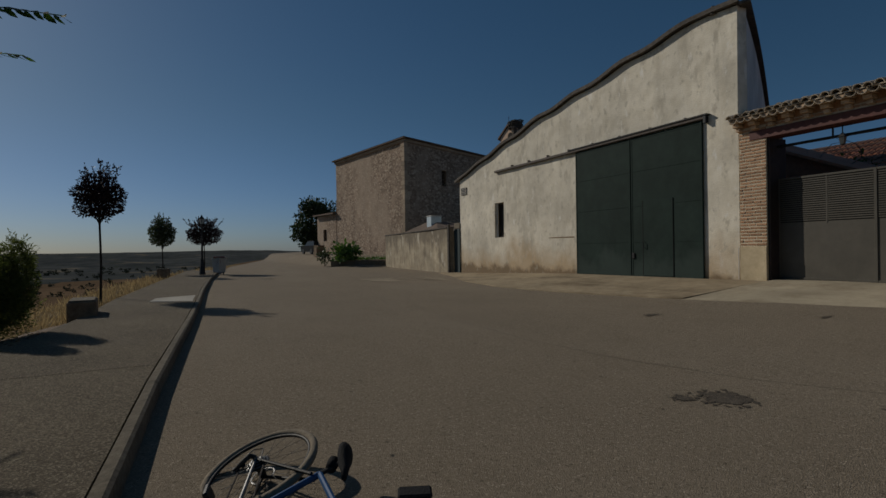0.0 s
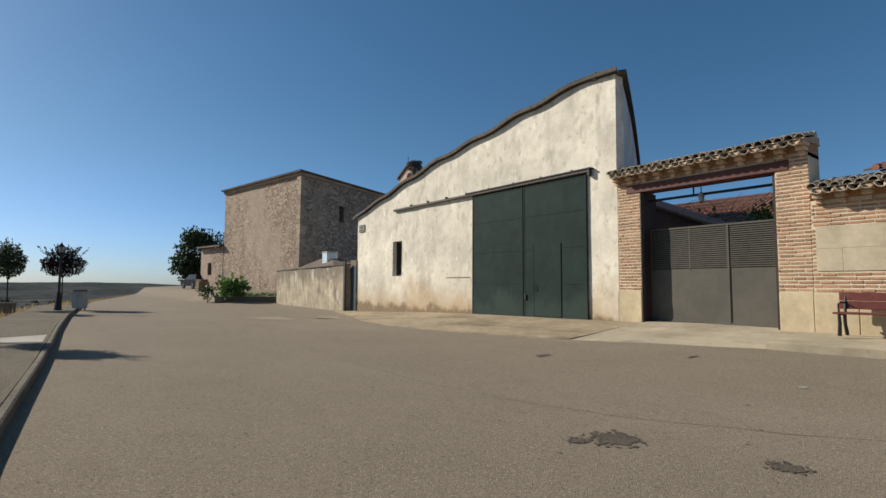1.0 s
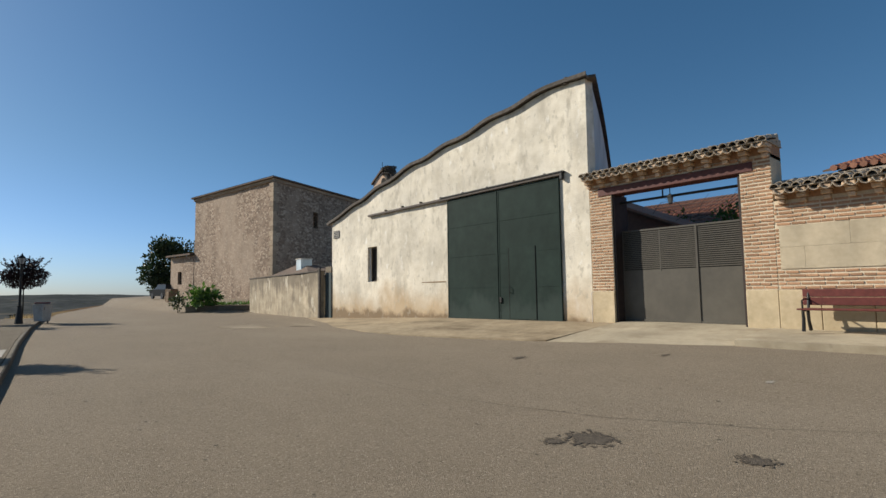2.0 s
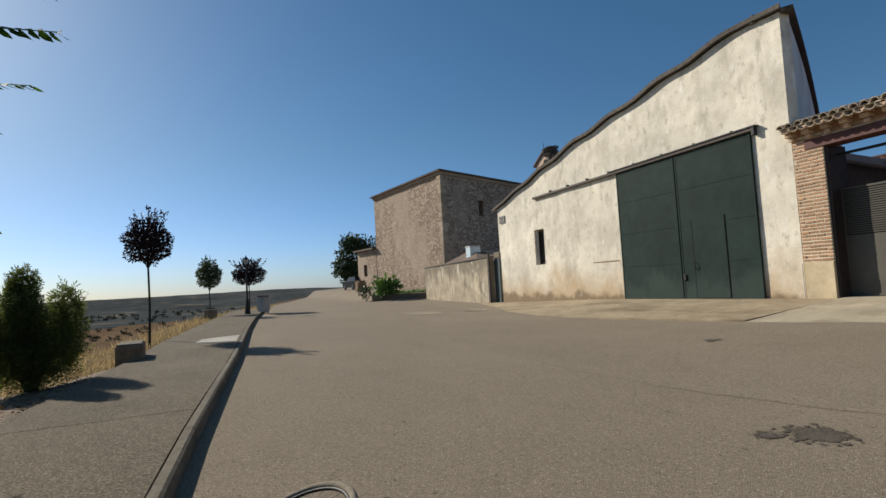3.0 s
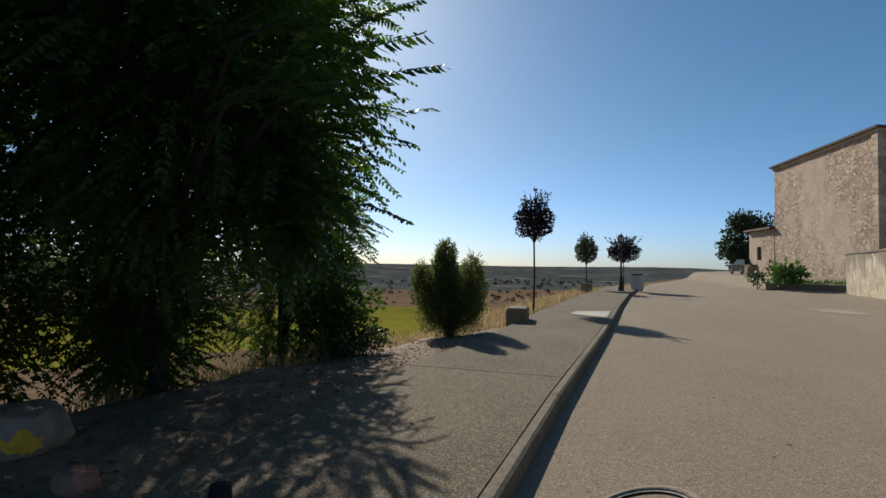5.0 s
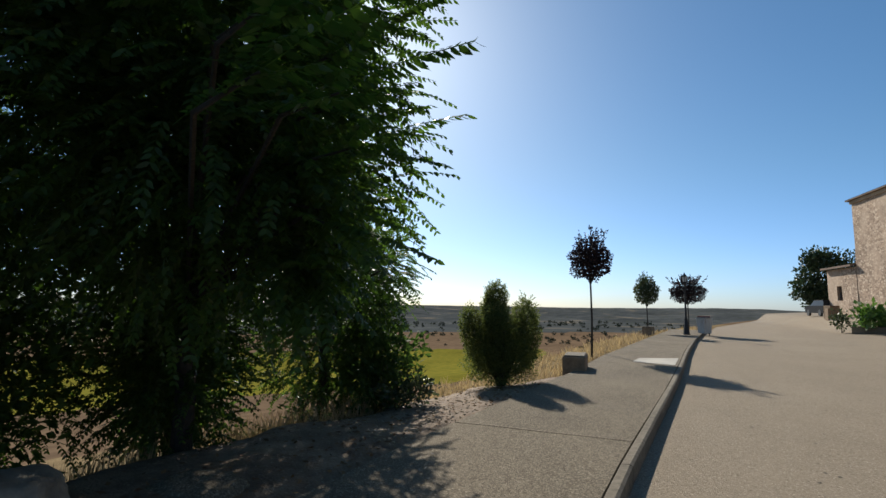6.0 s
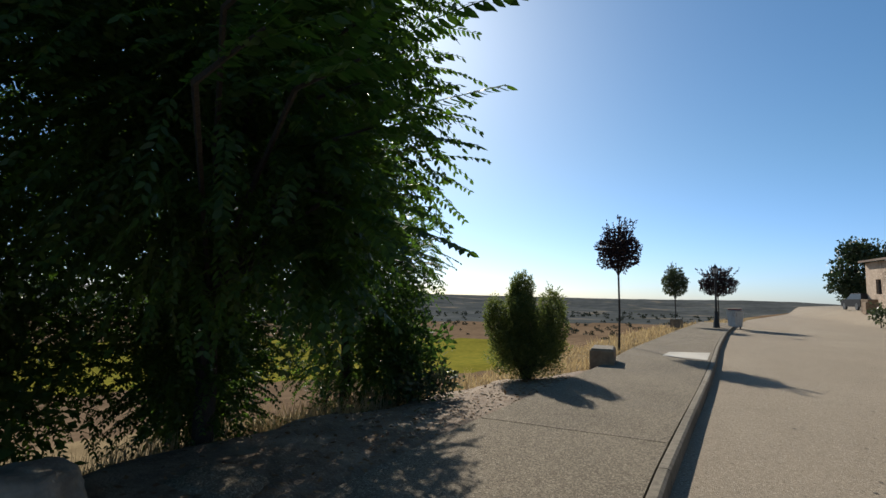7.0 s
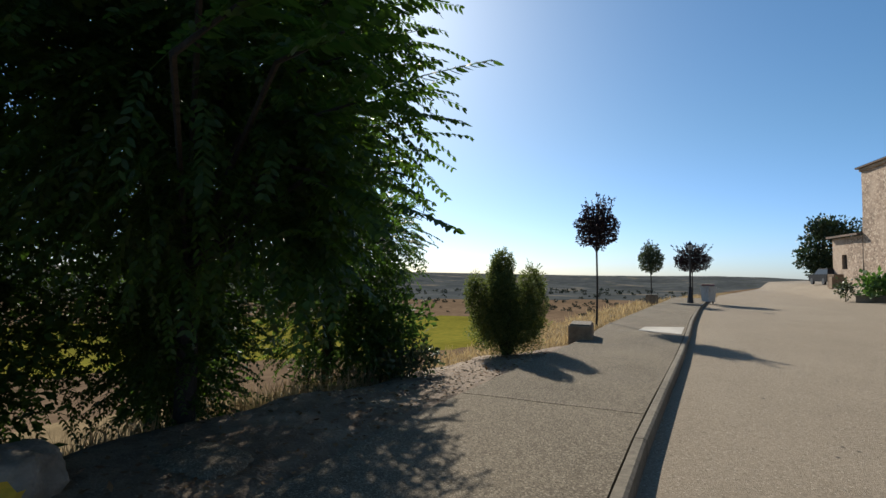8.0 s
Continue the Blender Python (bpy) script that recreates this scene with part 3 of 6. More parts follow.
part("lock_plate", box((-0.04, -0.16, 0.62), (0.0, -0.05, 0.80), 0.01), M_DARK, doors)
rail = thing("door_rail", (FACADE_X, 14.4, 4.76), "rusty steel sliding door rail fixed along a white wall", "rail")
part("channel", box((-0.13, -5.4, 0.0), (-0.01, 5.35, 0.09), 0.01), M_RUST, rail)
part("cover", box((-0.16, -5.5, 0.085), (0.0, 0.2, 0.13), 0.01), M_DARK, rail)
part("end_stop", box((-0.14, -5.45, -0.12), (-0.02, -5.36, 0.1), 0.008), M_DARK, rail)
for y in np.arange(-4.8, 5.2, 1.25):
    part("bracket", box((-0.12, y, 0.08), (0.0, y + 0.06, 0.17), 0.008), M_RUST, rail)
# window of the barn
win = thing("window", (FACADE_X + 0.2, 19.535, 2.59), "small dark recessed window opening with an old frame", "window", kind="structure")
part("window_frame", wall_sheet((0, -0.38, 0), (0, 1, 0), (0.05, 0, 0), [0, 0.76], [-0.78, 0.78], holes=[(0.07, 0.69, -0.71, 0.71)]), M_RUST, win)
part("pane", box((0.02, -0.32, -0.72), (0.03, 0.32, 0.72)), M_VOID, win)
part("shutter", box((-0.12, 0.27, -0.76), (-0.09, 0.37, 0.76), 0.005), M_SIDE, win)
part("lintel_scar", box((-0.012, -0.42 - 1.2, -0.05), (0.02, 0.0, 0.0), 0.01), M_WHITE, barn).location = (0, 0.1, 1.71)
conduit = thing("conduit", (FACADE_X - 0.02, 8.13, 0.42), "pale plastic conduit at the foot of the barn corner", "pipe")
part("pipe", tube([(-0.012, 0, 0.0), (-0.012, 0, 0.80), (0.0, -0.03, 0.83)], 0.012, 6), M_SIDE, conduit)
plaque = thing("street_sign", (FACADE_X - 0.035, 22.8, 4.24), "small weathered tile street name sign", "sign")
part("board", box((-0.015, -0.27, -0.18), (0.03, 0.27, 0.18), 0.008), mat("sign_tile", (0.45, 0.42, 0.36), (0.3, 0.28, 0.24), scale=12), plaque)
for z, w in ((0.08, 0.20), (0.0, 0.13), (-0.09, 0.20)):
    part("text_bar", box((-0.02, -w, z - 0.025), (-0.012, w, z + 0.025)), M_DARK, plaque)
part("frame_bar", wall_sheet((-0.022, -0.27, 0), (0, 1, 0), (0.008, 0, 0), [0, 0.54], [-0.18, 0.18], holes=[(0.03, 0.51, -0.15, 0.15)]), M_DARK, plaque)

# ---- yard wall between the barn and the church ----
YA, YB = Vector((12.35, 24.2, 0)), Vector((13.5, 37.0, 0))
yd = (YB - YA).normalized()
yn = Vector((yd.y, -yd.x, 0))
yard = thing("yard_wall", tuple(YA), "low flaking plastered yard wall with dark streaks, denser towards the top", "wall", kind="structure")
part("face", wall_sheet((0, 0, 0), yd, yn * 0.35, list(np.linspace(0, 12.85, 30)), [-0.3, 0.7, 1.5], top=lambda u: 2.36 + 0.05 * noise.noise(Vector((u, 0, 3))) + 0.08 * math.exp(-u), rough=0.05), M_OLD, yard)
part("coping", prism([yd * 0.0 + yn * -0.05 + Vector((0, 0, 2.42)), yd * 12.9 + yn * -0.05 + Vector((0, 0, 2.36)), yd * 12.9 + yn * 0.42 + Vector((0, 0, 2.36)), yd * 0.0 + yn * 0.42 + Vector((0, 0, 2.42))], (0, 0, 0.06)), M_VERGE, yard)
post = thing("gate_post", (12.38, 24.0, 0), "dark weathered pier at the end of the yard wall", "pier")
part("shaft", box((-0.06, 0.0, -0.2), (0.04, 0.18, 2.62), 0.015), M_VERGE, post)
side_door = thing("side_door", (12.62, 23.62, 0), "closed teal painted steel side door", "door")
part("leaf", box((0, -0.30, 0.05), (0.05, 0.34, 2.35), 0.006), M_TEAL, side_door)
part("header", box((0.0, -0.3, 2.38), (0.25, 0.3, 2.66), 0.01), M_OLD, side_door)
shed = thing("shed", (14.6, 33.5, 0), "low shed with an old brown tiled roof behind the yard wall", "shed")
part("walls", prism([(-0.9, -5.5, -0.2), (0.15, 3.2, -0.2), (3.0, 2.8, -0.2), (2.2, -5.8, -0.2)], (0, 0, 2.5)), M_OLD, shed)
bm = bmesh.new()
ev = [bm.verts.new(p) for p in ((-1.15, -5.9, 2.36), (-0.05, 3.9, 2.36), (3.3, 3.5, 2.36), (2.5, -6.2, 2.36))]
rg = [bm.verts.new(p) for p in ((0.9, -0.4, 3.35), (0.8, -1.6, 3.35))]
for f in ((ev[0], ev[1], rg[0], rg[1]), (ev[1], ev[2], rg[0]), (ev[2], ev[3], rg[1], rg[0]), (ev[3], ev[0], rg[1]), (ev[3], ev[2], ev[1], ev[0])):
    bm.faces.new(f)
part("roof", bm, M_ROOF, shed)
tank = thing("water_tank", (14.9, 31.2, 2.5), "pale painted square chimney box on a shed roof", "tank")
part("body", box((-0.38, -0.38, -0.2), (0.38, 0.38, 1.0), 0.03), mat("pale_blue_paint", (0.60, 0.70, 0.74), (0.5, 0.6, 0.64), scale=4, rough=0.6), tank)
part("lid", box((-0.42, -0.42, 1.003), (0.42, 0.42, 1.06), 0.01), M_SIDE, tank)

# ---- church ----
CA, CB = Vector((16.7, 40.7, 0)), Vector((14.35, 54.6, 0))
cu = (CB - CA).normalized()
cs = Vector((0.94, 0.34, 0)).normalized()
church = thing("church", tuple(CA), "massive rubble-stone church with a shallow tiled roof", "church")
HL = (CB - CA).length
part("street_wall", wall_sheet((0, 0, 0), cu, cs * 0.9, list(np.linspace(0, HL, 24)), list(np.linspace(-0.5, 10.6, 19)), rough=0.05), M_STONE, church, "patched rubble wall with old lime render")
part("side_wall", wall_sheet(cs * 0.02, cs, cu * 0.9, list(np.linspace(0, 14, 20)), [-0.5, 2, 3.5, 5, 6.5, 8, 9.3, 10.6], holes=[(4.55, 5.15, 7.1, 8.6)], top=lambda u: 10.6 - 0.03 * u, rough=0.05), M_STONE, church)
part("far_wall", wall_sheet(cu * HL - cu * 0.9, cs, cu * 0.88, [0.95, 14], [-0.5, 10.6]), M_STONE, church)
part("back_wall", wall_sheet(cs * 14, cu, cs * 0.6, [0, HL], [-0.5, 10.2]), M_STONE, church)
part("window", box((0, -0.3, 0), (0.6, -0.2, 1.5)), M_VOID, church).matrix_basis = Matrix.Translation(cs * 4.55 + cu * 1.0 + Vector((0, 0, 7.1))) @ pose(0, 0, 0, 0, 0, math.degrees(math.atan2(cs.y, cs.x)))
# cornice and hipped roof with overhanging eaves
for nm, ou, z0, z1, m in (("cornice", 0.14, 10.58, 10.82, M_QUOIN), ("eave_slab", 0.36, 10.83, 10.95, M_CHROOF)):
    c = [-cs * ou - cu * ou, -cs * ou + cu * (HL + ou), cs * 14 + cu * (HL + ou), cs * 14 - cu * ou]
    part(nm, prism([v + Vector((0, 0, z0 - (0.4 if i > 1 else 0))) for i, v in enumerate(c)], (0, 0, z1 - z0)), m, church)
bm = bmesh.new()
e = [-cs * 0.38 - cu * 0.38, -cs * 0.38 + cu * (HL + 0.38), cs * 14 + cu * (HL + 0.38), cs * 14 - cu * 0.38]
vs = [bm.verts.new(v + Vector((0, 0, 10.953 - (0.4 if i > 1 else 0)))) for i, v in enumerate(e)]
r = [bm.verts.new(cs * 6 + cu * HL / 2 + Vector((0, 0, 12.3))), bm.verts.new(cs * 14 + cu * HL / 2 + Vector((0, 0, 12.1)))]
for f in ((vs[0], vs[1], r[0]), (vs[1], vs[2], r[1], r[0]), (vs[3], vs[0], r[0], r[1]), (vs[2], vs[3], r[1])):
    bm.faces.new(f)
part("roof", bm, M_CHROOF, church)
for k in range(26):
    z = -0.1 + k * 0.41
    ln, wd = (0.62, 0.36) if k % 2 else (0.36, 0.62)
    q = box((0, 0, 0.012), (1, 1, 0.40), 0.0)
    for v in q.verts:
        v.co = cu * (v.co.x * ln - 0.07) + cs * (v.co.y * wd - 0.11) + Vector((0, 0, v.co.z + z))
    part("quoin", q, M_QUOIN, church)
annex = thing("annex", tuple(CB), "low stone annex with a tiled roof and one barred window", "annex")
part("wall", wall_sheet(cu * 0.02 - cs * 0.05, cu, cs * 0.6, list(np.linspace(0, 5.2, 8)), [-0.3, 1.5, 3, 5.2], holes=[(2.6, 3.5, 2.35, 3.65)], rough=0.05), M_STONE, annex)
part("far_wall", wall_sheet(cu * 4.6 + cs * 0.56, cs, cu * 0.6, [0, 6], [-0.3, 5.2]), M_STONE, annex)
part("roof", prism([-cs * 0.5 + cu * 0.03 + Vector((0, 0, 5.22)), -cs * 0.5 + cu * 5.6 + Vector((0, 0, 5.22)), cs * 6 + cu * 5.6 + Vector((0, 0, 6.3)), cs * 6 + cu * 0.03 + Vector((0, 0, 6.3))], (0, 0, 0.18)), M_CHROOF, annex)
aw = part("window", prism([cs * 0.3 + cu * 2.6 + Vector((0, 0, 2.35)), cs * 0.3 + cu * 3.5 + Vector((0, 0, 2.35)), cs * 0.3 + cu * 3.5 + Vector((0, 0, 3.65)), cs * 0.3 + cu * 2.6 + Vector((0, 0, 3.65))], cs * 0.05), M_VOID, annex)
for k in range(4):
    p = cu * (2.75 + k * 0.2) + cs * 0.12
    part("bar", tube([p + Vector((0, 0, 2.36)), p + Vector((0, 0, 3.64))], 0.02, 5), M_DARK, aw)

# bell gable with a stork's nest, beyond the barn roof
bell = thing("bell_gable", (30.75, 45.45, 0.6), "small stone bell gable with an arched opening", "bell gable")
bs = Vector((0.1, -0.995, 0))
M_PINKBRICK = mat("pinkish_old_brick", (0.68, 0.50, 0.36), (0.55, 0.39, 0.28), scale=9, rough=0.95, bump=0.5, fine=30)
outline = [(-1.7, -1.0), (1.7, -1.0), (1.7, 12.6), (0, 13.9), (-1.7, 12.6)]
hole = [(0.38 * math.cos(a), 12.55 + 0.45 * math.sin(a)) for a in np.linspace(0, math.pi, 9)] + [(-0.38, 11.4), (0.38, 11.4)]
part("wall", prism([bs * u + Vector((0, 0, z)) for u, z in outline], (0.67, 0.21, 0)), M_PINKBRICK, bell)
# arch isn't cut: a near-black sheet on the face stands for its shade
part("opening", prism([bs * u + Vector((0.0, 0.0, z)) + Vector((-0.02, -0.006, 0)) for u, z in hole], (0.016, 0.005, 0)), M_VOID, bell)
part("coping", prism([bs * u + Vector((-0.16, -0.05, z)) for u, z in ((-1.95, 12.5), (0, 13.95), (1.95, 12.5), (1.95, 12.7), (0, 14.15), (-1.95, 12.7))], (1.0, 0.31, 0)), M_CHROOF, bell)
part("cross", tube([(0, 0.2, 14.1), (0, 0.2, 14.75)], 0.03, 5), M_DARK, bell)
nest = thing("stork_nest", (31.0, 44.75, 13.95), "large stork nest of dry twigs on a bell gable", "nest")
bm = bmesh.new()
for k in range(150):
    a, rr = rng.uniform(0, 6.28), rng.uniform(0.3, 0.75)
    p = Vector((rr * math.cos(a), rr * math.sin(a), rng.uniform(-0.1, 0.75)))
    d = Vector((-math.sin(a), math.cos(a), rng.uniform(-0.25, 0.25))) * rng.uniform(0.3, 0.55)
    add_tube(bm, [p - d, p + d], 0.035, 4)
add_tube(bm, [(0, 0, -0.9), (0, 0, 0.1), (0, 0, 0.6)], [0.35, 0.55, 0.7], 9)
part("twigs", bm, M_VERGE, nest)

# ---- brick gateway and wall ----
BRICKS = []                       # (x of face, y0, y1, z) of every brick, laid last in the file


def courses(x, y0, y1, z0, z1, pitch=0.082, unit=0.272):
    """Notes the bricks of one plain field of running bond between y0 and y1."""
    k, z = 0, z0
    while z + 0.056 <= z1 + 0.001:
        y = y0
        step = unit * (0.5 if k % 2 else 1.0)
        while y < y1 - 0.03:
            e = min(y + step - 0.022, y1)
            BRICKS.append((x, y, e, z))
            y, step = y + step, unit * rng.uniform(0.72, 1.12)
        k, z = k + 1, z + pitch


WX = FACADE_X
gateway = thing("gateway", (WX, 5.8, 0), "brick gateway with a maroon lintel and clay-tiled coping", "gateway", kind="structure")
gw = Vector((WX, 5.8, 0))


def wbox(lo, hi, base, bevel=0.0):
    return box([a - b for a, b in zip(lo, base)], [a - b for a, b in zip(hi, base)], bevel)


for y0, y1 in ((3.50, 4.14), (7.42, 8.10)):
    part("pier", wbox((WX, y0, 1.27), (WX + 0.7, y1, 4.27), gw), M_MORTAR, gateway)
    part("plinth", wbox((WX - 0.025, y0 - (0.0 if y0 > 5 else 0.0), 0.1), (WX + 0.7, y1, 1.265), gw, 0.012), M_PLINTH, gateway, "ochre rendered plinth")
    courses(WX, y0 + 0.005, y1 - 0.005, 1.29, 4.26)
part("top_course", wbox((WX + 0.004, 4.145, 4.16), (WX + 0.5, 7.415, 4.27), gw), M_MORTAR, gateway)
courses(WX, 4.15, 7.41, 4.20, 4.27)
part("lintel", wbox((WX - 0.03, 3.86, 3.93), (WX + 0.42, 7.82, 4.155), gw, 0.012), M_BEAM, gateway, "maroon painted timber lintel")
for y in (4.145, 7.355):
    part("jamb", wbox((WX + 0.04, y, 0.3), (WX + 0.7, y + 0.06, 3.93), gw), M_JAMB, gateway)

brick_wall = thing("brick_wall", (WX, 0, 0), "brick street wall with sandstone panel, ochre plinth and tiled coping", "wall", kind="structure")
bw = Vector((WX, 0, 0))
part("core", wbox((WX, -9, 1.27), (WX + 0.45, 3.495, 3.19), bw), M_MORTAR, brick_wall)
for a, b in ((3.495, 2.75), (2.74, 1.9), (1.89, 0.6), (0.59, -9)):
    part("plinth_block", wbox((WX - 0.025, b, 0.1), (WX + 0.45, a, 1.265), bw, 0.01), M_PLINTH, brick_wall)
for a, b, z0, z1 in ((3.42, 2.973, 1.71, 2.173), (2.97, 1.493, 1.71, 2.173), (1.49, -1.0, 1.71, 2.173), (3.42, 2.193, 2.176, 2.63), (2.19, 0.493, 2.176, 2.63), (0.49, -1.0, 2.176, 2.63)):
    part("sandstone_slab", wbox((WX - 0.02, b, z0), (WX + 0.1, a, z1), bw, 0.0015), M_SAND, brick_wall)
courses(WX, 0.9, 3.49, 1.29, 1.70)
courses(WX, 0.9, 3.49, 2.65, 3.19)
courses(WX, 3.43, 3.49, 1.71, 2.64)

# corbels: stepped bricks under the eaves
bm = bmesh.new()
for k, (d, w) in enumerate(((0.12, 0.12), (0.21, 0.17), (0.30, 0.22))):
    add_box(bm, (-d, -w / 2, k * 0.1), (0.05, w / 2, k * 0.1 + 0.088), 0.012)
corbel_mesh = bpy.data.meshes.new("corbel")
bmesh.ops.recalc_face_normals(bm, faces=bm.faces)
bm.to_mesh(corbel_mesh)
bm.free()
corbel_mesh.materials.append(M_CORBEL)


def barrel(radius, length, taper, up):
    """A half-round clay tile running along -x (down the slope)."""
    bm = bmesh.new()
    rows = []
    for s, r in ((0, radius), (1, radius * taper)):
        for rr in (r, r - 0.016):
            rows.append([bm.verts.new((-length / 2 + s * length, rr * math.cos(a), rr * math.sin(a) * up)) for a in np.linspace(0, math.pi, 7)])
    for k in range(6):
        bm.faces.new((rows[0][k], rows[0][k + 1], rows[2][k + 1], rows[2][k]))
        bm.faces.new((rows[1][k + 1], rows[1][k], rows[3][k], rows[3][k + 1]))
        bm.faces.new((rows[0][k + 1], rows[0][k], rows[1][k], rows[1][k + 1]))
        bm.faces.new((rows[2][k], rows[2][k + 1], rows[3][k + 1], rows[3][k]))
    for a, b, c, d in ((0, 2, 3, 1),):
        bm.faces.new((rows[a][0], rows[b][0], rows[c][0], rows[d][0]))
        bm.faces.new((rows[a][6], rows[d][6], rows[c][6], rows[b][6]))
    me = bpy.data.meshes.new("tile")
    bmesh.ops.recalc_face_normals(bm, faces=bm.faces)
    bm.to_mesh(me)
    bm.free()
    me.materials.append(M_TILE)
    return me


COVER, CHANNEL = barrel(0.095, 0.46, 0.82, 1), barrel(0.11, 0.46, 0.88, -1)


def piece(name, me, parent, m):
    ob = new(name, me)
    ob.parent = parent
    ob.matrix_basis = m
    return ob


def tiled_coping(parent, base, y0, y1, z_corbel, z_eave, tilt=14):
    """Corbels and two rows of barrel tiles sloping to the street, with a ridge of mortar behind."""
    n = int((y1 - y0) / 0.41)
    for k in range(n + 1):
        y = y0 + 0.12 + (y1 - y0 - 0.24) * k / n
        piece("corbel", corbel_mesh, parent, pose(0, y - base.y, z_corbel, rng.uniform(-2, 2), 0, rng.uniform(-4, 4)))
    part("frieze", box((0.01, y0 - base.y + 0.04, z_corbel), (0.69, y1 - base.y - 0.06, z_corbel + 0.30)), M_BRICK, parent)
    part("eave_board", box((-0.33, y0 - base.y, z_corbel + 0.302), (0.69, y1 - base.y, z_corbel + 0.325)), M_TILE, parent)
    s, c = math.sin(radians(tilt)), math.cos(radians(tilt))
    part("bed", prism([(-0.2, y0 - base.y + 0.01, z_eave - 0.004), (0.68, y0 - base.y + 0.01, z_eave - 0.004), (0.68, y0 - base.y + 0.01, z_eave + 0.60 * s), (0.45, y0 - base.y + 0.01, z_eave + 0.65 * s)], (0, y1 - y0 - 0.02, 0)), M_TILE, parent)
    m = int((y1 - y0) / 0.205)
    for k in range(m + 1):
        y = y0 + 0.07 + (y1 - y0 - 0.14) * k / m - base.y
        for row in range(2):
            x = -0.15 + row * 0.37
            z = z_eave + 0.015 + (x + 0.24) * s / c + row * 0.012
            piece("tile", COVER, parent, pose(x + rng.uniform(-0.025, 0.015), y, z + rng.uniform(-0.01, 0.012), rng.uniform(-4, 4), -tilt + rng.uniform(-3, 3), rng.uniform(-3, 3)))
            if k < m:
                piece("tile", CHANNEL, parent, pose(x - 0.02, y + 0.1, z - 0.035, 0, -tilt, rng.uniform(-2, 2)))
    bm = bmesh.new()
    add_tube(bm, [(0.42, y - base.y, z_eave + 0.17 + 0.012 * noise.noise(Vector((y * 3, 0, 0)))) for y in np.linspace(y0, y1, 24)], 0.1, 8)
    part("ridge", bm, M_TILE, parent)


tiled_coping(gateway, gw, 3.46, 8.18, 4.19, 4.52)
tiled_coping(brick_wall, bw, -9.0, 3.44, 3.10, 3.43)

# sliding gate: framed sheet below, perforated slats above
gate = thing("sliding_gate", (WX + 0.40, 5.78, 0.46), "closed grey painted steel gate with slatted upper half", "gate")
part("sheet", box((0, -1.62, 0.03), (0.03, 1.6, 1.375), 0.004), M_GREYGATE, gate)
for y in (-1.62, -0.46, 1.56):
    part("stile", box((-0.025, y, 0.0), (0.035, y + 0.055, 2.46), 0.004), M_GREYGATE, gate)
for z in (0.0, 2.42):
    part("rail", box((-0.02, -1.62, z), (0.035, 1.6, z + 0.05), 0.004), M_GREYGATE, gate)
part("mid_stile", box((-0.010, 0.50, 1.33), (0.02, 0.53, 2.42), 0.003), M_GREYGATE, gate)
# near-black sheet puts the shade between the slats into its colour
part("backing", box((0.02, -1.6, 1.36), (0.03, 1.58, 2.42)), M_GATEBACK, gate)
for k in range(20):
    part("slat", box((-0.008, -1.6, 1.40 + k * 0.051), (0.012, 1.58, 1.429 + k * 0.051)), M_GREYGATE, gate)
track = thing("gate_track", (WX + 0.36, 5.78, 3.72), "dark steel tube across the gate opening", "rail")
part("tube", tube([(0, -1.6, 0), (0, 1.6, 0)], 0.035, 8), M_DARK, track)
part("strut", tube([(0.0, 0.35, 0.0), (0.0, 0.35, 0.3)], 0.02, 6), M_DARK, track)


def lantern(at, s=1.0, hang=True):
    """A four-sided iron lantern; its own parts hang under the empty."""
    ob = thing("hanging_lantern", at, "small black iron lantern hanging under a beam", "lantern")
    glass = mat("dull_glass", (0.07, 0.075, 0.075), (0.05, 0.055, 0.055), scale=10, rough=0.3, bump=0.0)
    part("glass", tube([(0, 0, -0.30 * s), (0, 0, -0.08 * s)], [0.07 * s, 0.11 * s], 4), glass, ob)
    part("cap", tube([(0, 0, -0.08 * s), (0, 0, 0.02 * s), (0, 0, 0.05 * s)], [0.14 * s, 0.05 * s, 0.02 * s], 4), M_DARK, ob)
    part("base", tube([(0, 0, -0.33 * s), (0, 0, -0.30 * s)], [0.05 * s, 0.08 * s], 4), M_DARK, ob)
    part("chain", tube([(0, 0, 0.04 * s), (0, 0, 0.26)], 0.012, 5), M_DARK, ob)
    return ob


lantern((WX + 0.2, 5.86, 3.72), 0.72)

# courtyard behind the gate
lean = thing("lean_to", (16, 9.9, 0), "brown brick lean-to with a sloping tiled roof in the shade", "shed")
part("wall", prism([(1.0, 1.3, 0), (1.0, -2.5, 0), (1.0, -2.5, 3.30), (1.0, 1.3, 4.95)], (0.25, 0, 0)), M_TERRA, lean)
part("roof", prism([(0.75, -2.85, 3.17), (0.75, 1.4, 5.02), (4.2, 1.4, 5.02), (4.2, -2.85, 3.17)], (0, 0, 0.09)), M_REDTILE, lean)
part("low_wall", box((0.4, -2.4, 0), (0.6, 1.2, 3.15)), M_TERRA, lean)
part("coping", box((0.34, -2.45, 3.155), (0.66, 1.25, 3.21), 0.01), M_RAMP, lean)


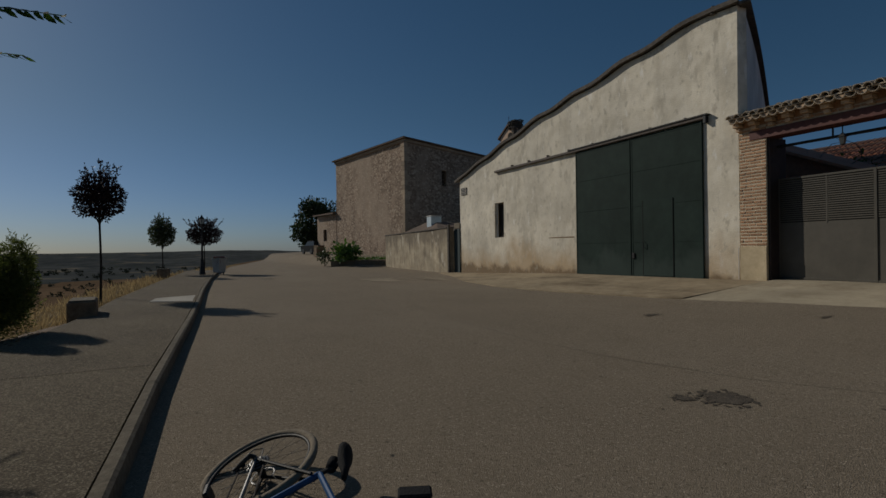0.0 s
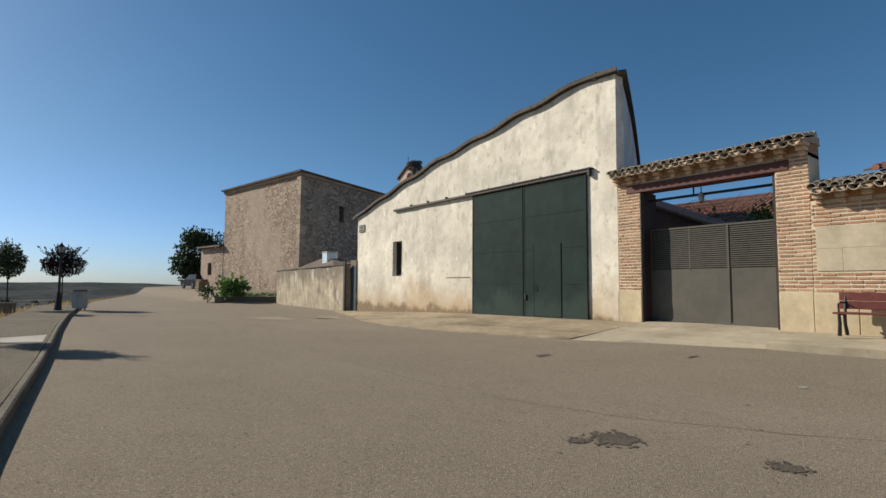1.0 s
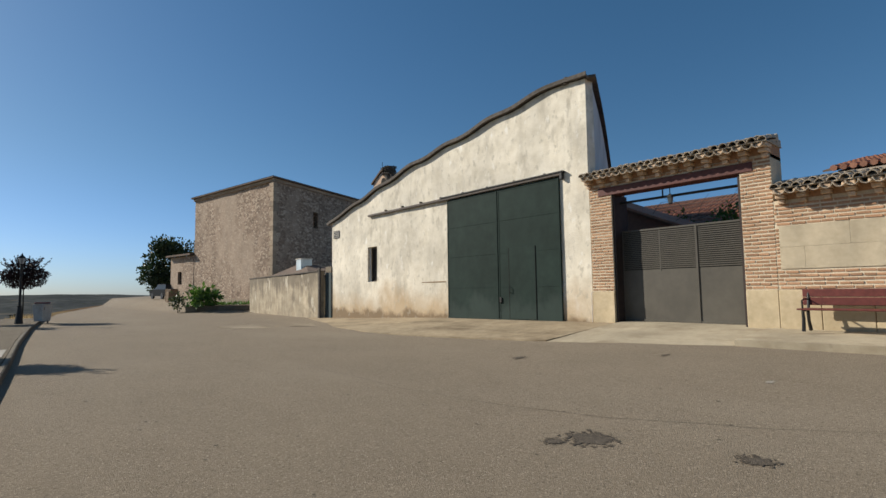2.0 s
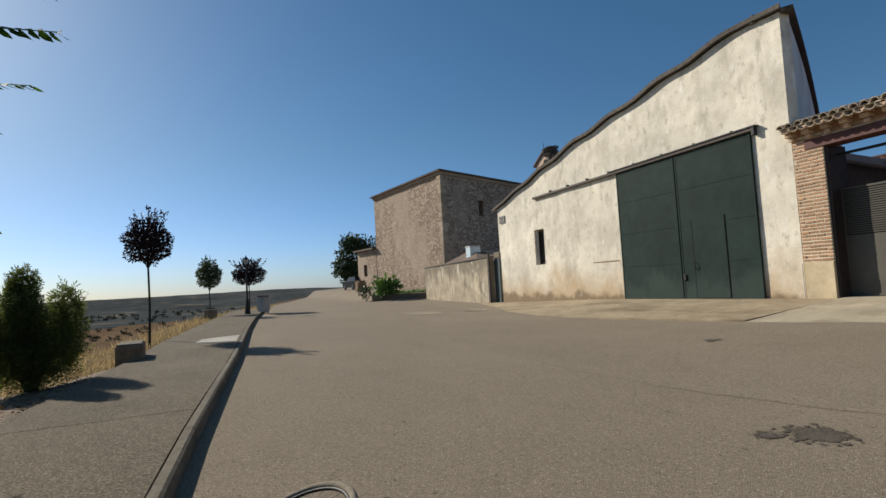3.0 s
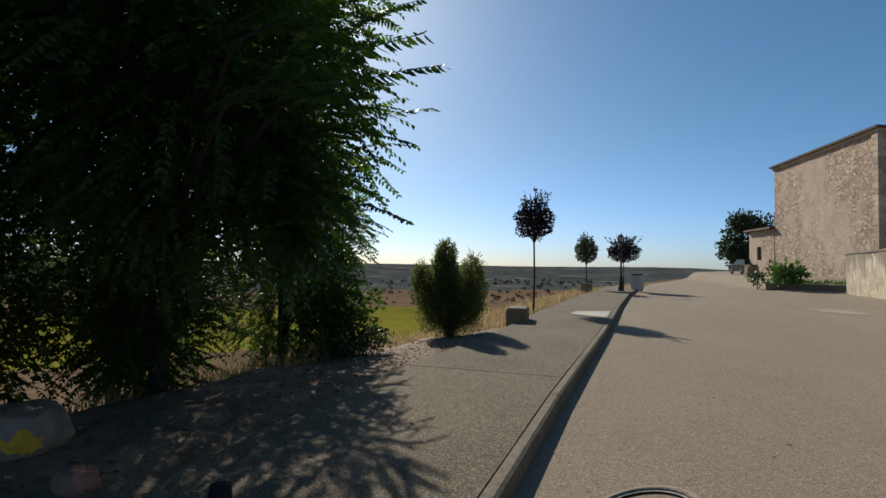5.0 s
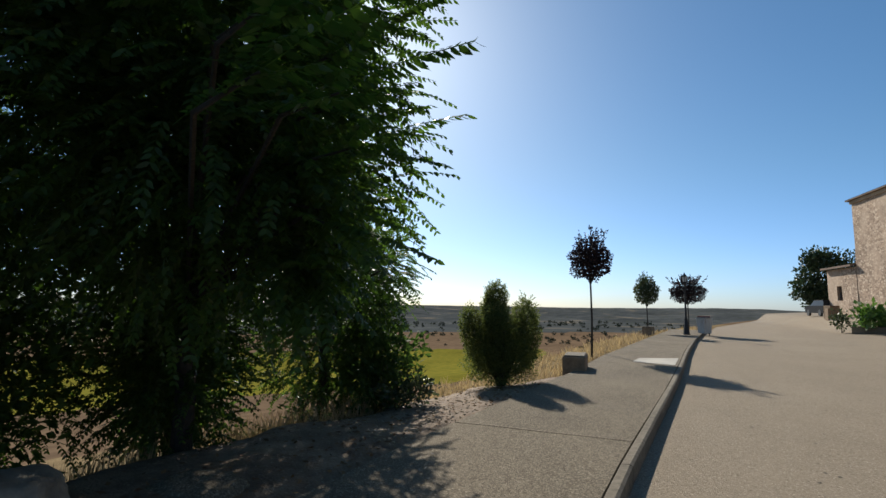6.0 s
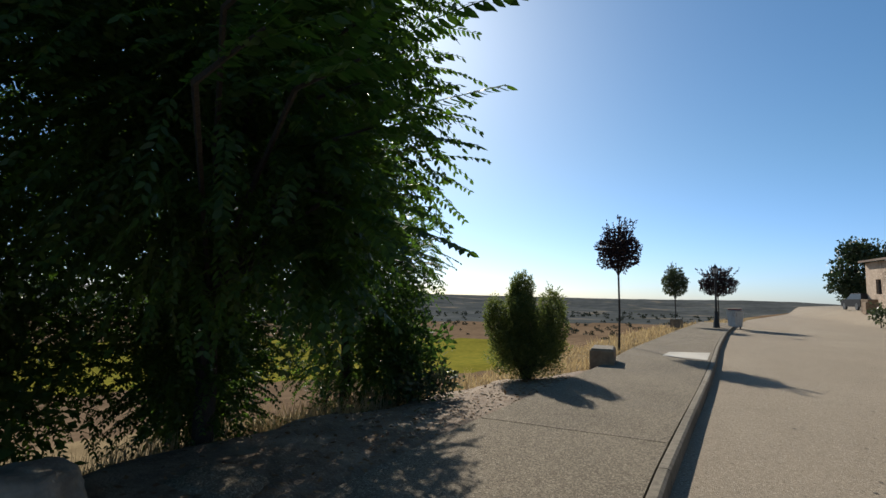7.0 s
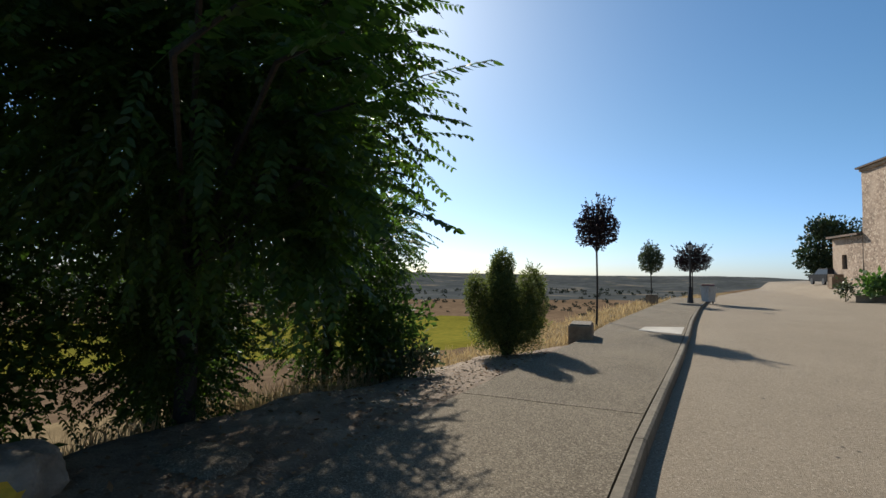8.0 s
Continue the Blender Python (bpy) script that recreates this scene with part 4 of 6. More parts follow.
def tiled_house(name, lo, hi, eave, ridge, label):
    """A plain brick house whose tiled roof slopes to the street (towards -x)."""
    ob = thing(name, (lo[0], lo[1], 0), label, "house")
    dx, dy = hi[0] - lo[0], hi[1] - lo[1]
    part("walls", box((0, 0, 0), (dx, dy, eave)), M_TERRA, ob)
    part("gable_fill", prism([(0, 0.02, eave), (dx, 0.02, eave), (dx, 0.02, ridge - 0.1)], (0, dy - 0.04, 0)), M_TERRA, ob)
    part("roof", prism([(-0.4, -0.3, eave - 0.05), (dx, -0.3, ridge), (dx, dy + 0.3, ridge), (-0.4, dy + 0.3, eave - 0.05)], (0, 0, 0.05)), M_ROOF, ob)
    bm = bmesh.new()
    y = -0.25
    while y < dy + 0.25:
        p = [Vector((-0.45 + (dx + 0.45) * s, y, eave + (ridge - eave) * s + 0.02)) for s in np.linspace(0, 1, 9)]
        for q0, q1 in zip(p, p[1:]):
            add_tube(bm, [q0, q1 + Vector((0.05, 0, -0.02))], [0.1, 0.08], 6)
        y += 0.24
    part("tiles", bm, M_REDTILE, ob, "rows of red barrel tiles", kind="stuff")
    return ob


tiled_house("courtyard_house", (24.0, 4.6), (30.0, 19), 3.9, 6.35, "low red-brick house with a red barrel-tiled roof")
tiled_house("corner_house", (19.5, -9), (24.5, 3.7), 4.9, 6.1, "red-tiled house rising behind the street wall")

vine = thing("bare_vine", (17.5, 7.6, 0), "leafless tangled vine over the courtyard", "vine")
bm = bmesh.new()
for k in range(26):
    p = Vector((rng.uniform(-0.5, 0.5), rng.uniform(-2.2, 1.6), rng.uniform(3.3, 3.9)))
    pts = [p]
    d = Vector((rng.normal() * 0.2, rng.normal(), rng.normal() * 0.4)).normalized()
    for j in range(5):
        d = (d + Vector(rng.normal(size=3)) * 0.35).normalized()
        p = p + d * 0.22
        pts.append(p)
    add_tube(bm, pts, [0.014, 0.012, 0.01, 0.008, 0.006, 0.003], 4)
add_tube(bm, [(0, 0.8, 0.2), (0.1, 0.6, 2.0), (0, 0.3, 3.5)], [0.06, 0.05, 0.03], 6)
part("stems", bm, M_RUST, vine)
# bench
bench = thing("bench", (12.10, 2.04, 0.455), "maroon timber bench with black iron legs beside the wall", "bench")
for z in (0.50, 0.665):
    part("back_board", box((0.24, -0.95, z), (0.275, 0.95, z + 0.158), 0.01), M_BENCHWOOD, bench)
for x in (-0.20, -0.06, 0.08):
    part("seat_board", box((x, -0.95, 0.41), (x + 0.125, 0.95, 0.445), 0.008), M_BENCHWOOD, bench)
for y in (-0.85, 0.85):
    part("leg", tube([(-0.20, y, 0.0), (-0.15, y, 0.25), (-0.18, y, 0.40), (0.20, y, 0.41), (0.27, y, 0.8)], [0.034, 0.03, 0.03, 0.03, 0.026], 6), M_DARK, bench)
    part("leg", tube([(0.28, y, 0.0), (0.18, y, 0.2), (0.16, y, 0.40)], [0.034, 0.03, 0.03], 6), M_DARK, bench)
    part("armrest", tube([(-0.18, y, 0.42), (-0.2, y, 0.6), (-0.05, y, 0.63), (0.24, y, 0.62)], 0.016, 6), M_DARK, bench)

M_DUST = mat("road_dust", (0.36, 0.305, 0.225), (0.29, 0.24, 0.172), scale=6, rough=0.97, bump=0.4, fine=90, spec=0.1)
layer(M_DUST, (0.25, 0.205, 0.15), 4, 0.48, 0.62, strength=0.8)
# road stains and a heap of fallen plaster
def blot(name, x, y, rx, ry, material, label, seed, flecks=90):
    """A soaked stain: a ragged core and many small flecks thinning out round it."""
    dice = random.Random(int(seed * 10))
    bm = bmesh.new()

    def patch(cx, cy, sx, sy, n, z, rag):
        mid = bm.verts.new((cx, cy, z))
        rim = []
        for k in range(n):
            a = 2 * math.pi * k / n
            c, d = math.cos(a), math.sin(a)
            r = 1 + rag * (0.55 * noise.noise(Vector((c * 1.7 + seed + cx, d * 1.7, seed))) + 0.3 * noise.noise(Vector((c * 4, d * 4 + cy, seed))) + 0.26 * noise.noise(Vector((c * 14, d * 14, seed))))
            rim.append(bm.verts.new((cx + sx * r * c, cy + sy * r * d, z)))
        for k in range(n):
            bm.faces.new((mid, rim[k], rim[(k + 1) % n]))

    patch(0, 0, rx * 0.8, ry * 0.8, 120, 0.005, 1.0)
    for k in range(flecks):
        a, r, q = dice.uniform(0, 2 * math.pi), 0.7 + 0.65 * dice.random() ** 1.6, dice.uniform(0.02, 0.11) * min(rx, ry)
        patch(rx * r * math.cos(a), ry * r * math.sin(a), q * dice.uniform(0.8, 1.8), q, 7, 0.0054 + 0.00002 * k, 0.7)
    ob = mesh_object(name, bm, material)
    ob.location = (x, y, float(road_z(x, y)))
    return tagged(ob, label, "stain", kind="structure")


blot("stain", 3.98, 2.50, 0.22, 0.21, M_OIL, "dark oil stain on the concrete road", 1.3)
blot("stain", 3.68, 2.66, 0.09, 0.09, M_OIL, "dark oil stain on the concrete road", 4.3)
blot("stain", 4.38, 1.28, 0.13, 0.13, M_OIL, "dark oil stain on the concrete road", 2.1)
blot("stain", 7.4, 6.28, 0.20, 0.11, M_OIL, "dark oil stain on the concrete road", 5.5)
blot("stain", 7.54, 2.15, 0.12, 0.05, M_PATCH, "pale paint splash on the road", 7.5)
blot("stain", 7.4, 20.9, 0.95, 1.5, M_DUST, "pale dusty patch on the concrete road", 3.2)
blot("stain", 9.6, 19.5, 0.8, 1.2, M_DUST, "pale dusty patch on the concrete road", 6.2)
blot("stain", 8.9, 4.2, 0.18, 0.06, M_OIL, "faint dark stain on the concrete road", 8.5)
dice = random.Random(31)
bm = bmesh.new()
for k in range(170):
    x, y, q = dice.uniform(0.6, 9.0), dice.uniform(1.2, 15.0), dice.uniform(0.006, 0.022)
    z = float(road_z(x, y)) + 0.0045
    bm.faces.new([bm.verts.new((x + q * dice.uniform(0.6, 1.5) * math.cos(a), y + q * dice.uniform(0.6, 1.5) * math.sin(a), z)) for a in np.linspace(0, 2 * math.pi, 7, endpoint=False)])
tagged(mesh_object("road_specks", bm, M_OIL), "small dark tar specks on the concrete road", "stain", kind="stuff")
crack = thing("road_crack", (0, 0, 0), "long dark filled crack across the road", "crack", kind="structure")
bm = bmesh.new()
prev = None
for y in np.arange(-2, 9.2, 0.2):
    x = float(np.interp(y, [-2, 1.6, 2.9, 4.3, 5.6, 9.2], [7.6, 5.35, 4.7, 4.35, 4.2, 4.3])) + 0.05 * noise.noise(Vector((y * 1.7, 0, 2))) + 0.02 * noise.noise(Vector((y * 7, 0, 5)))
    w = 0.007 + 0.008 * noise.noise(Vector((y * 3, 1, 1)))
    z = float(road_z(x, y)) + 0.004
    cur = [bm.verts.new((x - w, y, z)), bm.verts.new((x + w, y, z))]
    if prev:
        bm.faces.new((prev[0], prev[1], cur[1], cur[0]))
    prev = cur
part("filler", bm, mat("crack_filler", (0.21, 0.17, 0.122), (0.14, 0.112, 0.08), scale=9, bump=0.2), crack)
heap = thing("plaster_heap", (12.0, 15.3, 0.12), "small heap of fallen white plaster by the wall", "rubble")
bm = bmesh.new()
bmesh.ops.create_icosphere(bm, subdivisions=3, radius=1)
for v in bm.verts:
    k = 1 + 0.25 * noise.noise(v.co * 2.2)
    v.co = Vector((v.co.x * 0.32 * k, v.co.y * 0.75 * k, v.co.z * 0.14 * k))
part("lump", bm, M_WHITE, heap, smooth=True)

# ---- plants ----
def unit(v):
    return v / np.maximum(np.linalg.norm(v, axis=-1, keepdims=True), 1e-9)


def leaf_quads(p, d, n, ln, wd):
    """Kite-shaped leaves at p pointing along d, with normal n."""
    s = unit(np.cross(d, n))
    ln, wd = np.asarray(ln).reshape(-1, 1), np.asarray(wd).reshape(-1, 1)
    v = np.stack([p, p + d * ln * 0.42 + s * wd * 0.5, p + d * ln, p + d * ln * 0.42 - s * wd * 0.5], 1)
    return v.reshape(-1, 3)


def leaf_ovals(p, d, n, ln, wd):
    """Pointed oval leaves of six corners, slightly cupped."""
    s = unit(np.cross(d, n))
    ln, wd = np.asarray(ln).reshape(-1, 1), np.asarray(wd).reshape(-1, 1)
    a, b, cup = p + d * ln * 0.25, p + d * ln * 0.62, n * wd * 0.12
    v = np.stack([p, a + s * wd * 0.46 + cup, b + s * wd * 0.40 + cup, p + d * ln, b - s * wd * 0.40 + cup, a - s * wd * 0.46 + cup], 1)
    return v.reshape(-1, 3)


def leaves_mesh(name, v, material, parent, label="", kind="", k=4):
    me = bpy.data.meshes.new(name)
    n = len(v) // k
    me.vertices.add(len(v))
    me.vertices.foreach_set("co", v.astype(np.float32).ravel())
    me.loops.add(k * n)
    me.loops.foreach_set("vertex_index", np.arange(k * n, dtype=np.int32))
    me.polygons.add(n)
    me.polygons.foreach_set("loop_start", np.arange(0, k * n, k, dtype=np.int32))
    me.update(calc_edges=True)
    me.materials.append(material)
    ob = new(name, me)
    ob.parent = parent
    return tagged(ob, label, kind=kind)


def in_ball(n, shell=0.5):
    v = unit(rng.normal(size=(n, 3)))
    return v * (rng.uniform(0, 1, (n, 1)) ** shell)


def foliage(n, centre, radii, ln, wd, shell=0.45, up=0.2, lump=0.25):
    """Leaves in an uneven lump."""
    q = in_ball(n, shell)
    w = 1 + lump * np.sin(q[:, :1] * 7 + centre[0]) * np.sin(q[:, 1:2] * 6 + 1) + lump * 0.6 * np.sin(q[:, 2:3] * 9)
    p = q * w * np.array(radii) + np.array(centre)
    d = unit(q * 0.8 + rng.normal(size=(n, 3)) * 0.6 + np.array([0, 0, up]))
    return leaf_quads(p, d, unit(rng.normal(size=(n, 3))), ln * rng.uniform(0.6, 1.25, n), wd * rng.uniform(0.7, 1.2, n))


def fronds(base, d, length, pairs=12, leaf=0.060, width=0.023, droop=0.28):
    """Pinnate leaves: rows of leaflets along a drooping stalk."""
    n = len(base)
    down = np.array([0, 0, -1.0])
    side = unit(np.cross(d, np.array([0, 0, 1.0])) + rng.normal(size=(n, 3)) * 0.25)
    out = []
    for k in range(pairs):
        s = 0.18 + 0.82 * k / (pairs - 1)
        p = base + d * (length * s)[:, None] + down * (droop * length * s * s)[:, None]
        tang = unit(d + down * (2 * droop * s))
        size = (1.0 - 0.55 * abs(s - 0.45)) * leaf * rng.uniform(0.85, 1.15, n)
        for sgn in (-1, 1):
            ld = unit(side * sgn + tang * 0.75 + down * 0.45 + rng.normal(size=(n, 3)) * 0.12)
            nn = unit(np.cross(ld, tang) + rng.normal(size=(n, 3)) * 0.3)
            out.append(leaf_ovals(p, ld, nn, size, width * rng.uniform(0.8, 1.2, n)))
    p0, p1 = base, base + d * length[:, None] + down * (droop * length)[:, None]
    mid = base + d * (length * 0.5)[:, None] + down * (0.25 * droop * length)[:, None]
    w = np.array([0, 0, 0.0035])
    out.append(np.stack([p0, mid, p1, p1 + w, mid + w, p0 + w], 1).reshape(-1, 3))
    return np.concatenate(out)


M_BARK = mat("grey_bark", (0.040, 0.033, 0.026), (0.024, 0.020, 0.016), scale=22, rough=0.95, bump=0.6, fine=50)
M_AIL = leaf_mat("tree_of_heaven_leaf", (0.021, 0.039, 0.009), (0.041, 0.072, 0.015), glow=0.42, thin=2.9, spec=0.3)
M_SHRUB = leaf_mat("shrub_leaf", (0.030, 0.056, 0.016), (0.06, 0.095, 0.026), glow=0.35, rough=0.7, thin=2.2, spec=0.15)
M_THUJA = leaf_mat("conifer_spray", (0.048, 0.068, 0.022), (0.115, 0.13, 0.042), glow=0.45, rough=0.7)
M_PLUM = leaf_mat("purple_plum_leaf", (0.022, 0.016, 0.018), (0.038, 0.024, 0.025), glow=0.06, spec=0.1)
M_OLIVE = leaf_mat("grey_green_leaf", (0.045, 0.062, 0.028), (0.075, 0.092, 0.045), glow=0.2)
M_FIG = leaf_mat("broad_green_leaf", (0.024, 0.042, 0.018), (0.042, 0.066, 0.026), glow=0.12)
M_FRESH = leaf_mat("fresh_green_leaf", (0.05, 0.10, 0.024), (0.085, 0.15, 0.038), glow=0.25)
M_HAY = leaf_mat("dry_grass_blade", (0.42, 0.33, 0.19), (0.21, 0.155, 0.09), glow=0.25, rough=0.8)
M_FARBUSH = leaf_mat("far_bush_leaf", (0.036, 0.042, 0.024), (0.062, 0.066, 0.038), glow=0.05, rough=1.0)


def crown_tree(at, label, trunk_h, lumps, low_branches, n_fronds, lean=(0, 0), sprays=()):
    """A tree of heaven: trunk, limbs to each lump of the crown, and pinnate fronds. Everything relative to its foot."""
    ob = thing("tree", at, label, "tree", group="trees of heaven beside the pavement")
    tx, ty = lean
    fork = Vector((tx * 0.4, ty * 0.4, trunk_h))
    part("trunk", tube([(0, 0, -1.3), (0.03, 0.02, trunk_h * 0.5), fork], [0.11, 0.09, 0.075], 9), M_BARK, ob)
    B, D, Ln = [], [], []
    for c, r, share in lumps:
        c, r = np.array(c, float), np.array(r, float)
        part("limb", tube([fork - Vector((0, 0, 0.1)), fork.lerp(Vector(c), 0.5) + Vector((0, 0, 0.2)), Vector(c)], [0.04, 0.028, 0.010], 6), M_BARK, ob)
        n = int(n_fronds * share)
        q = in_ball(n, 0.36)
        lumpy = 1 + 0.22 * np.sin(q[:, :1] * 5 + c[0] * 3) * np.sin(q[:, 2:3] * 6 + c[1])
        B.append(c + q * r * lumpy)
        D.append(unit(q * np.array([1, 1, 0.6]) + rng.normal(size=(n, 3)) * 0.45 + np.array([0, 0, 0.1])))
        Ln.append(rng.uniform(0.30, 0.52, n))
    for path, n in low_branches:
        path = [Vector(p) for p in path]
        part("branch", tube(path, [0.022, 0.011, 0.004], 5), M_BARK, ob)
        s = rng.uniform(0.35, 1.0, n) ** 0.7
        a, b = np.array(path[-2]), np.array(path[-1])
        B.append(a + (b - a) * s[:, None])
        along = unit(b - a)
        D.append(unit(along * 0.9 + rng.normal(size=(n, 3)) * 0.55 + np.array([0, 0, -0.05])))
        Ln.append(rng.uniform(0.28, 0.46, n))
    V = [fronds(np.concatenate(B), np.concatenate(D), np.concatenate(Ln))]
    for tip, back in sprays:
        # a long leafy twig that ends at tip, with a few shorter ones beside it
        tip, back = np.array(tip, float), np.array(back, float)
        root = tip - back
        L = float(np.linalg.norm(back))
        part("twig", tube([fork, Vector(root - back * 0.6), Vector(root)], [0.02, 0.01, 0.004], 5), M_BARK, ob)
        dirs = unit(back[None] + np.array([[0, 0, 0.13 * L]]) + rng.normal(size=(5, 3)) * np.array([[0.0], [0.22], [0.26], [0.28], [0.3]]) * L)
        bases = root[None] - back[None] * np.array([[0.0], [0.15], [0.5], [0.85], [0.35]])
        V.append(fronds(bases, dirs, L * np.array([1.0, 0.72, 0.85, 0.9, 0.6]), pairs=17, leaf=0.056, width=0.021, droop=0.14))
    leaves_mesh("crown", np.concatenate(V), M_AIL, ob, "dense dark pinnate foliage", k=6)
    return ob


crown_tree((-4.2, 3.9, -0.25), "tree of heaven with dense pinnate foliage drooping over the pavement", 1.7,
           [((1.66, -1.35, 3.25), (1.12, 1.15, 1.45), 0.36), ((0.7, -0.2, 3.0), (1.2, 1.2, 1.35), 0.26), ((0.45, -1.9, 4.9), (1.5, 1.6, 1.5), 0.17), ((-0.35, 0.2, 1.15), (0.6, 0.6, 0.95), 0.10)],
           [([(0.3, -0.4, 1.9), (2.2, -1.5, 2.35), (2.66, -1.70, 2.27)], 34), ([(0.3, -0.4, 1.9), (2.2, -1.2, 2.4), (2.56, -1.40, 2.17)], 30),
            ([(0.3, -0.4, 1.6), (2.2, -1.3, 2.05), (2.60, -1.55, 1.87)], 26), ([(0.3, -0.4, 1.6), (2.1, -1.2, 1.9), (2.60, -1.50, 1.80)], 30),
            ([(0.5, -0.6, 2.4), (2.0, -1.6, 2.9), (2.35, -1.85, 2.75)], 30), ([(0.5, -0.6, 2.4), (2.1, -1.2, 2.8), (2.40, -1.40, 2.60)], 28),
            ([(0.3, 0.0, 1.6), (1.5, -0.2, 2.1), (1.76, -0.15, 1.92)], 20)],
           7600,
           sprays=[((3.58, -1.93, 2.29), (0.52, -0.12, 0.02)), ((3.32, -1.55, 2.24), (0.48, -0.10, -0.12)), ((3.43, -1.87, 1.81), (0.46, -0.12, -0.14)),
                   ((3.77, -2.37, 2.29), (0.50, -0.14, 0.0)), ((3.84, -2.74, 2.23), (0.55, -0.16, 0.03)), ((3.45, -1.75, 2.88), (0.50, -0.10, 0.06)),
                   ((3.22, -1.60, 2.60), (0.48, -0.10, 0.0)), 
                   ((3.10, -1.45, 1.82), (0.45, -0.10, -0.12)), ((3.20, -1.90, 3.15), (0.48, -0.12, 0.05)), 
                   ((3.62, -2.55, 2.55), (0.48, -0.14, 0.04)), ((3.30, -2.30, 2.72), (0.45, -0.12, 0.04)), ((3.20, -1.75, 1.96), (0.42, -0.10, -0.10))])
crown_tree((-5.3, 1.9, -0.25), "tree of heaven with dense foliage hanging almost to the ground", 1.9,
           [((0.7, -0.1, 3.5), (1.6, 1.6, 2.1), 0.52), ((-0.1, 1.0, 1.6), (0.9, 0.9, 1.3), 0.2), ((0.6, -0.6, 5.6), (1.7, 1.7, 1.4), 0.13)],
           [([(0, 0, 2.0), (1.2, 0.4, 2.3), (2.0, 0.6, 2.0)], 18)], 5200)
crown_tree((-5.0, -0.9, -0.25), "tree of heaven with a broad dark crown over the pavement", 2.0,
           [((0.9, 0.5, 3.6), (1.8, 1.8, 2.3), 0.65), ((0.4, -1.6, 3.6), (1.8, 1.8, 2.4), 0.35)], [([(0, 0, 2.2), (1.3, 0.4, 2.7), (2.4, 0.8, 2.4)], 18)], 2800)
crown_tree((-4.95, 7.0, -0.35), "many-stemmed tree of heaven with leaves down to the grass", 1.4,
           [((0.1, -0.1, 1.25), (0.85, 0.85, 1.15), 0.32), ((0.55, -0.25, 2.3), (0.75, 0.8, 0.85), 0.2), ((-0.75, 0.2, 3.7), (1.05, 1.2, 1.4), 0.34), ((0.0, 0.9, 2.4), (0.8, 0.9, 0.9), 0.12), ((1.75, -1.3, 2.15), (0.38, 0.38, 0.42), 0.04)],
           [([(0, 0, 1.4), (0.7, -0.2, 1.9), (1.25, -0.3, 1.85)], 14), ([(0, 0, 1.6), (0.9, -0.4, 2.4), (1.3, -0.5, 2.2)], 12)], 2500)
crown_tree((-6.6, 5.4, -0.8), "slender tree of heaven on the bank behind", 1.8,
           [((0.0, -0.4, 3.3), (1.4, 1.5, 1.9), 0.65), ((0.0, -0.2, 5.2), (1.3, 1.3, 1.3), 0.2)], [], 2400)


def shrub(name, at, label, lumps, n, ln, wd, material, category="shrub", stems=5, trunk=0.03):
    ob = thing(name, at, label, category)
    for k in range(stems):
        c = lumps[k % len(lumps)][0]
        part("stem", tube([(0.05 * math.cos(k * 2.1), 0.05 * math.sin(k * 2.1), -0.8), (c[0] * 0.4, c[1] * 0.4, c[2] * 0.5), (c[0] * 0.9 + 0.04 * k, c[1] * 0.9, c[2])], [trunk, trunk * 0.7, trunk * 0.3], 5), M_BARK, ob)
    v = np.concatenate([foliage(int(n * s), c, r, ln, wd) for c, r, s in lumps])
    leaves_mesh("foliage", v, material, ob)
    return ob


shrub("shrub", (-4.2, 7.35, -0.25), "dark leafy thicket at the foot of the trees", [((0, 0, 0.8), (0.7, 0.7, 0.9), 0.6), ((-0.5, 0.6, 0.7), (0.6, 0.7, 0.75), 0.4)], 4200, 0.12, 0.06, M_SHRUB)
shrub("shrub", (-5.35, 4.7, -0.3), "dark leafy thicket at the foot of the trees", [((0, 0, 0.9), (0.7, 0.6, 1.0), 0.6), ((0.1, 0.1, 1.7), (0.8, 0.8, 0.8), 0.4)], 5200, 0.12, 0.06, M_SHRUB)
shrub("shrub", (-5.1, 2.3, -0.3), "dark leafy thicket at the foot of the trees", [((0, 0, 1.0), (0.85, 0.9, 1.2), 0.6), ((0.2, -1.4, 1.0), (0.9, 1.0, 1.2), 0.4)], 7000, 0.12, 0.06, M_SHRUB)
shrub("sapling", (-6.6, 6.2, -0.7), "light green sapling on the bank", [((0, 0, 1.0), (0.6, 0.6, 0.8), 1.0)], 500, 0.14, 0.07, M_FRESH)
shrub("weed", (-3.72, 7.1, -0.12), "grey-green leafy weed on dry earth", [((0, 0, 0.26), (0.32, 0.32, 0.28), 0.6), ((0.34, 0.1, 0.34), (0.24, 0.24, 0.22), 0.4)], 800, 0.09, 0.042, M_OLIVE, stems=4, trunk=0.012)
shrub("weed", (-4.55, 6.1, -0.2), "green weed among dry grass", [((0, 0, 0.35), (0.3, 0.3, 0.35), 1.0)], 160, 0.10, 0.04, M_FRESH, stems=3, trunk=0.01)

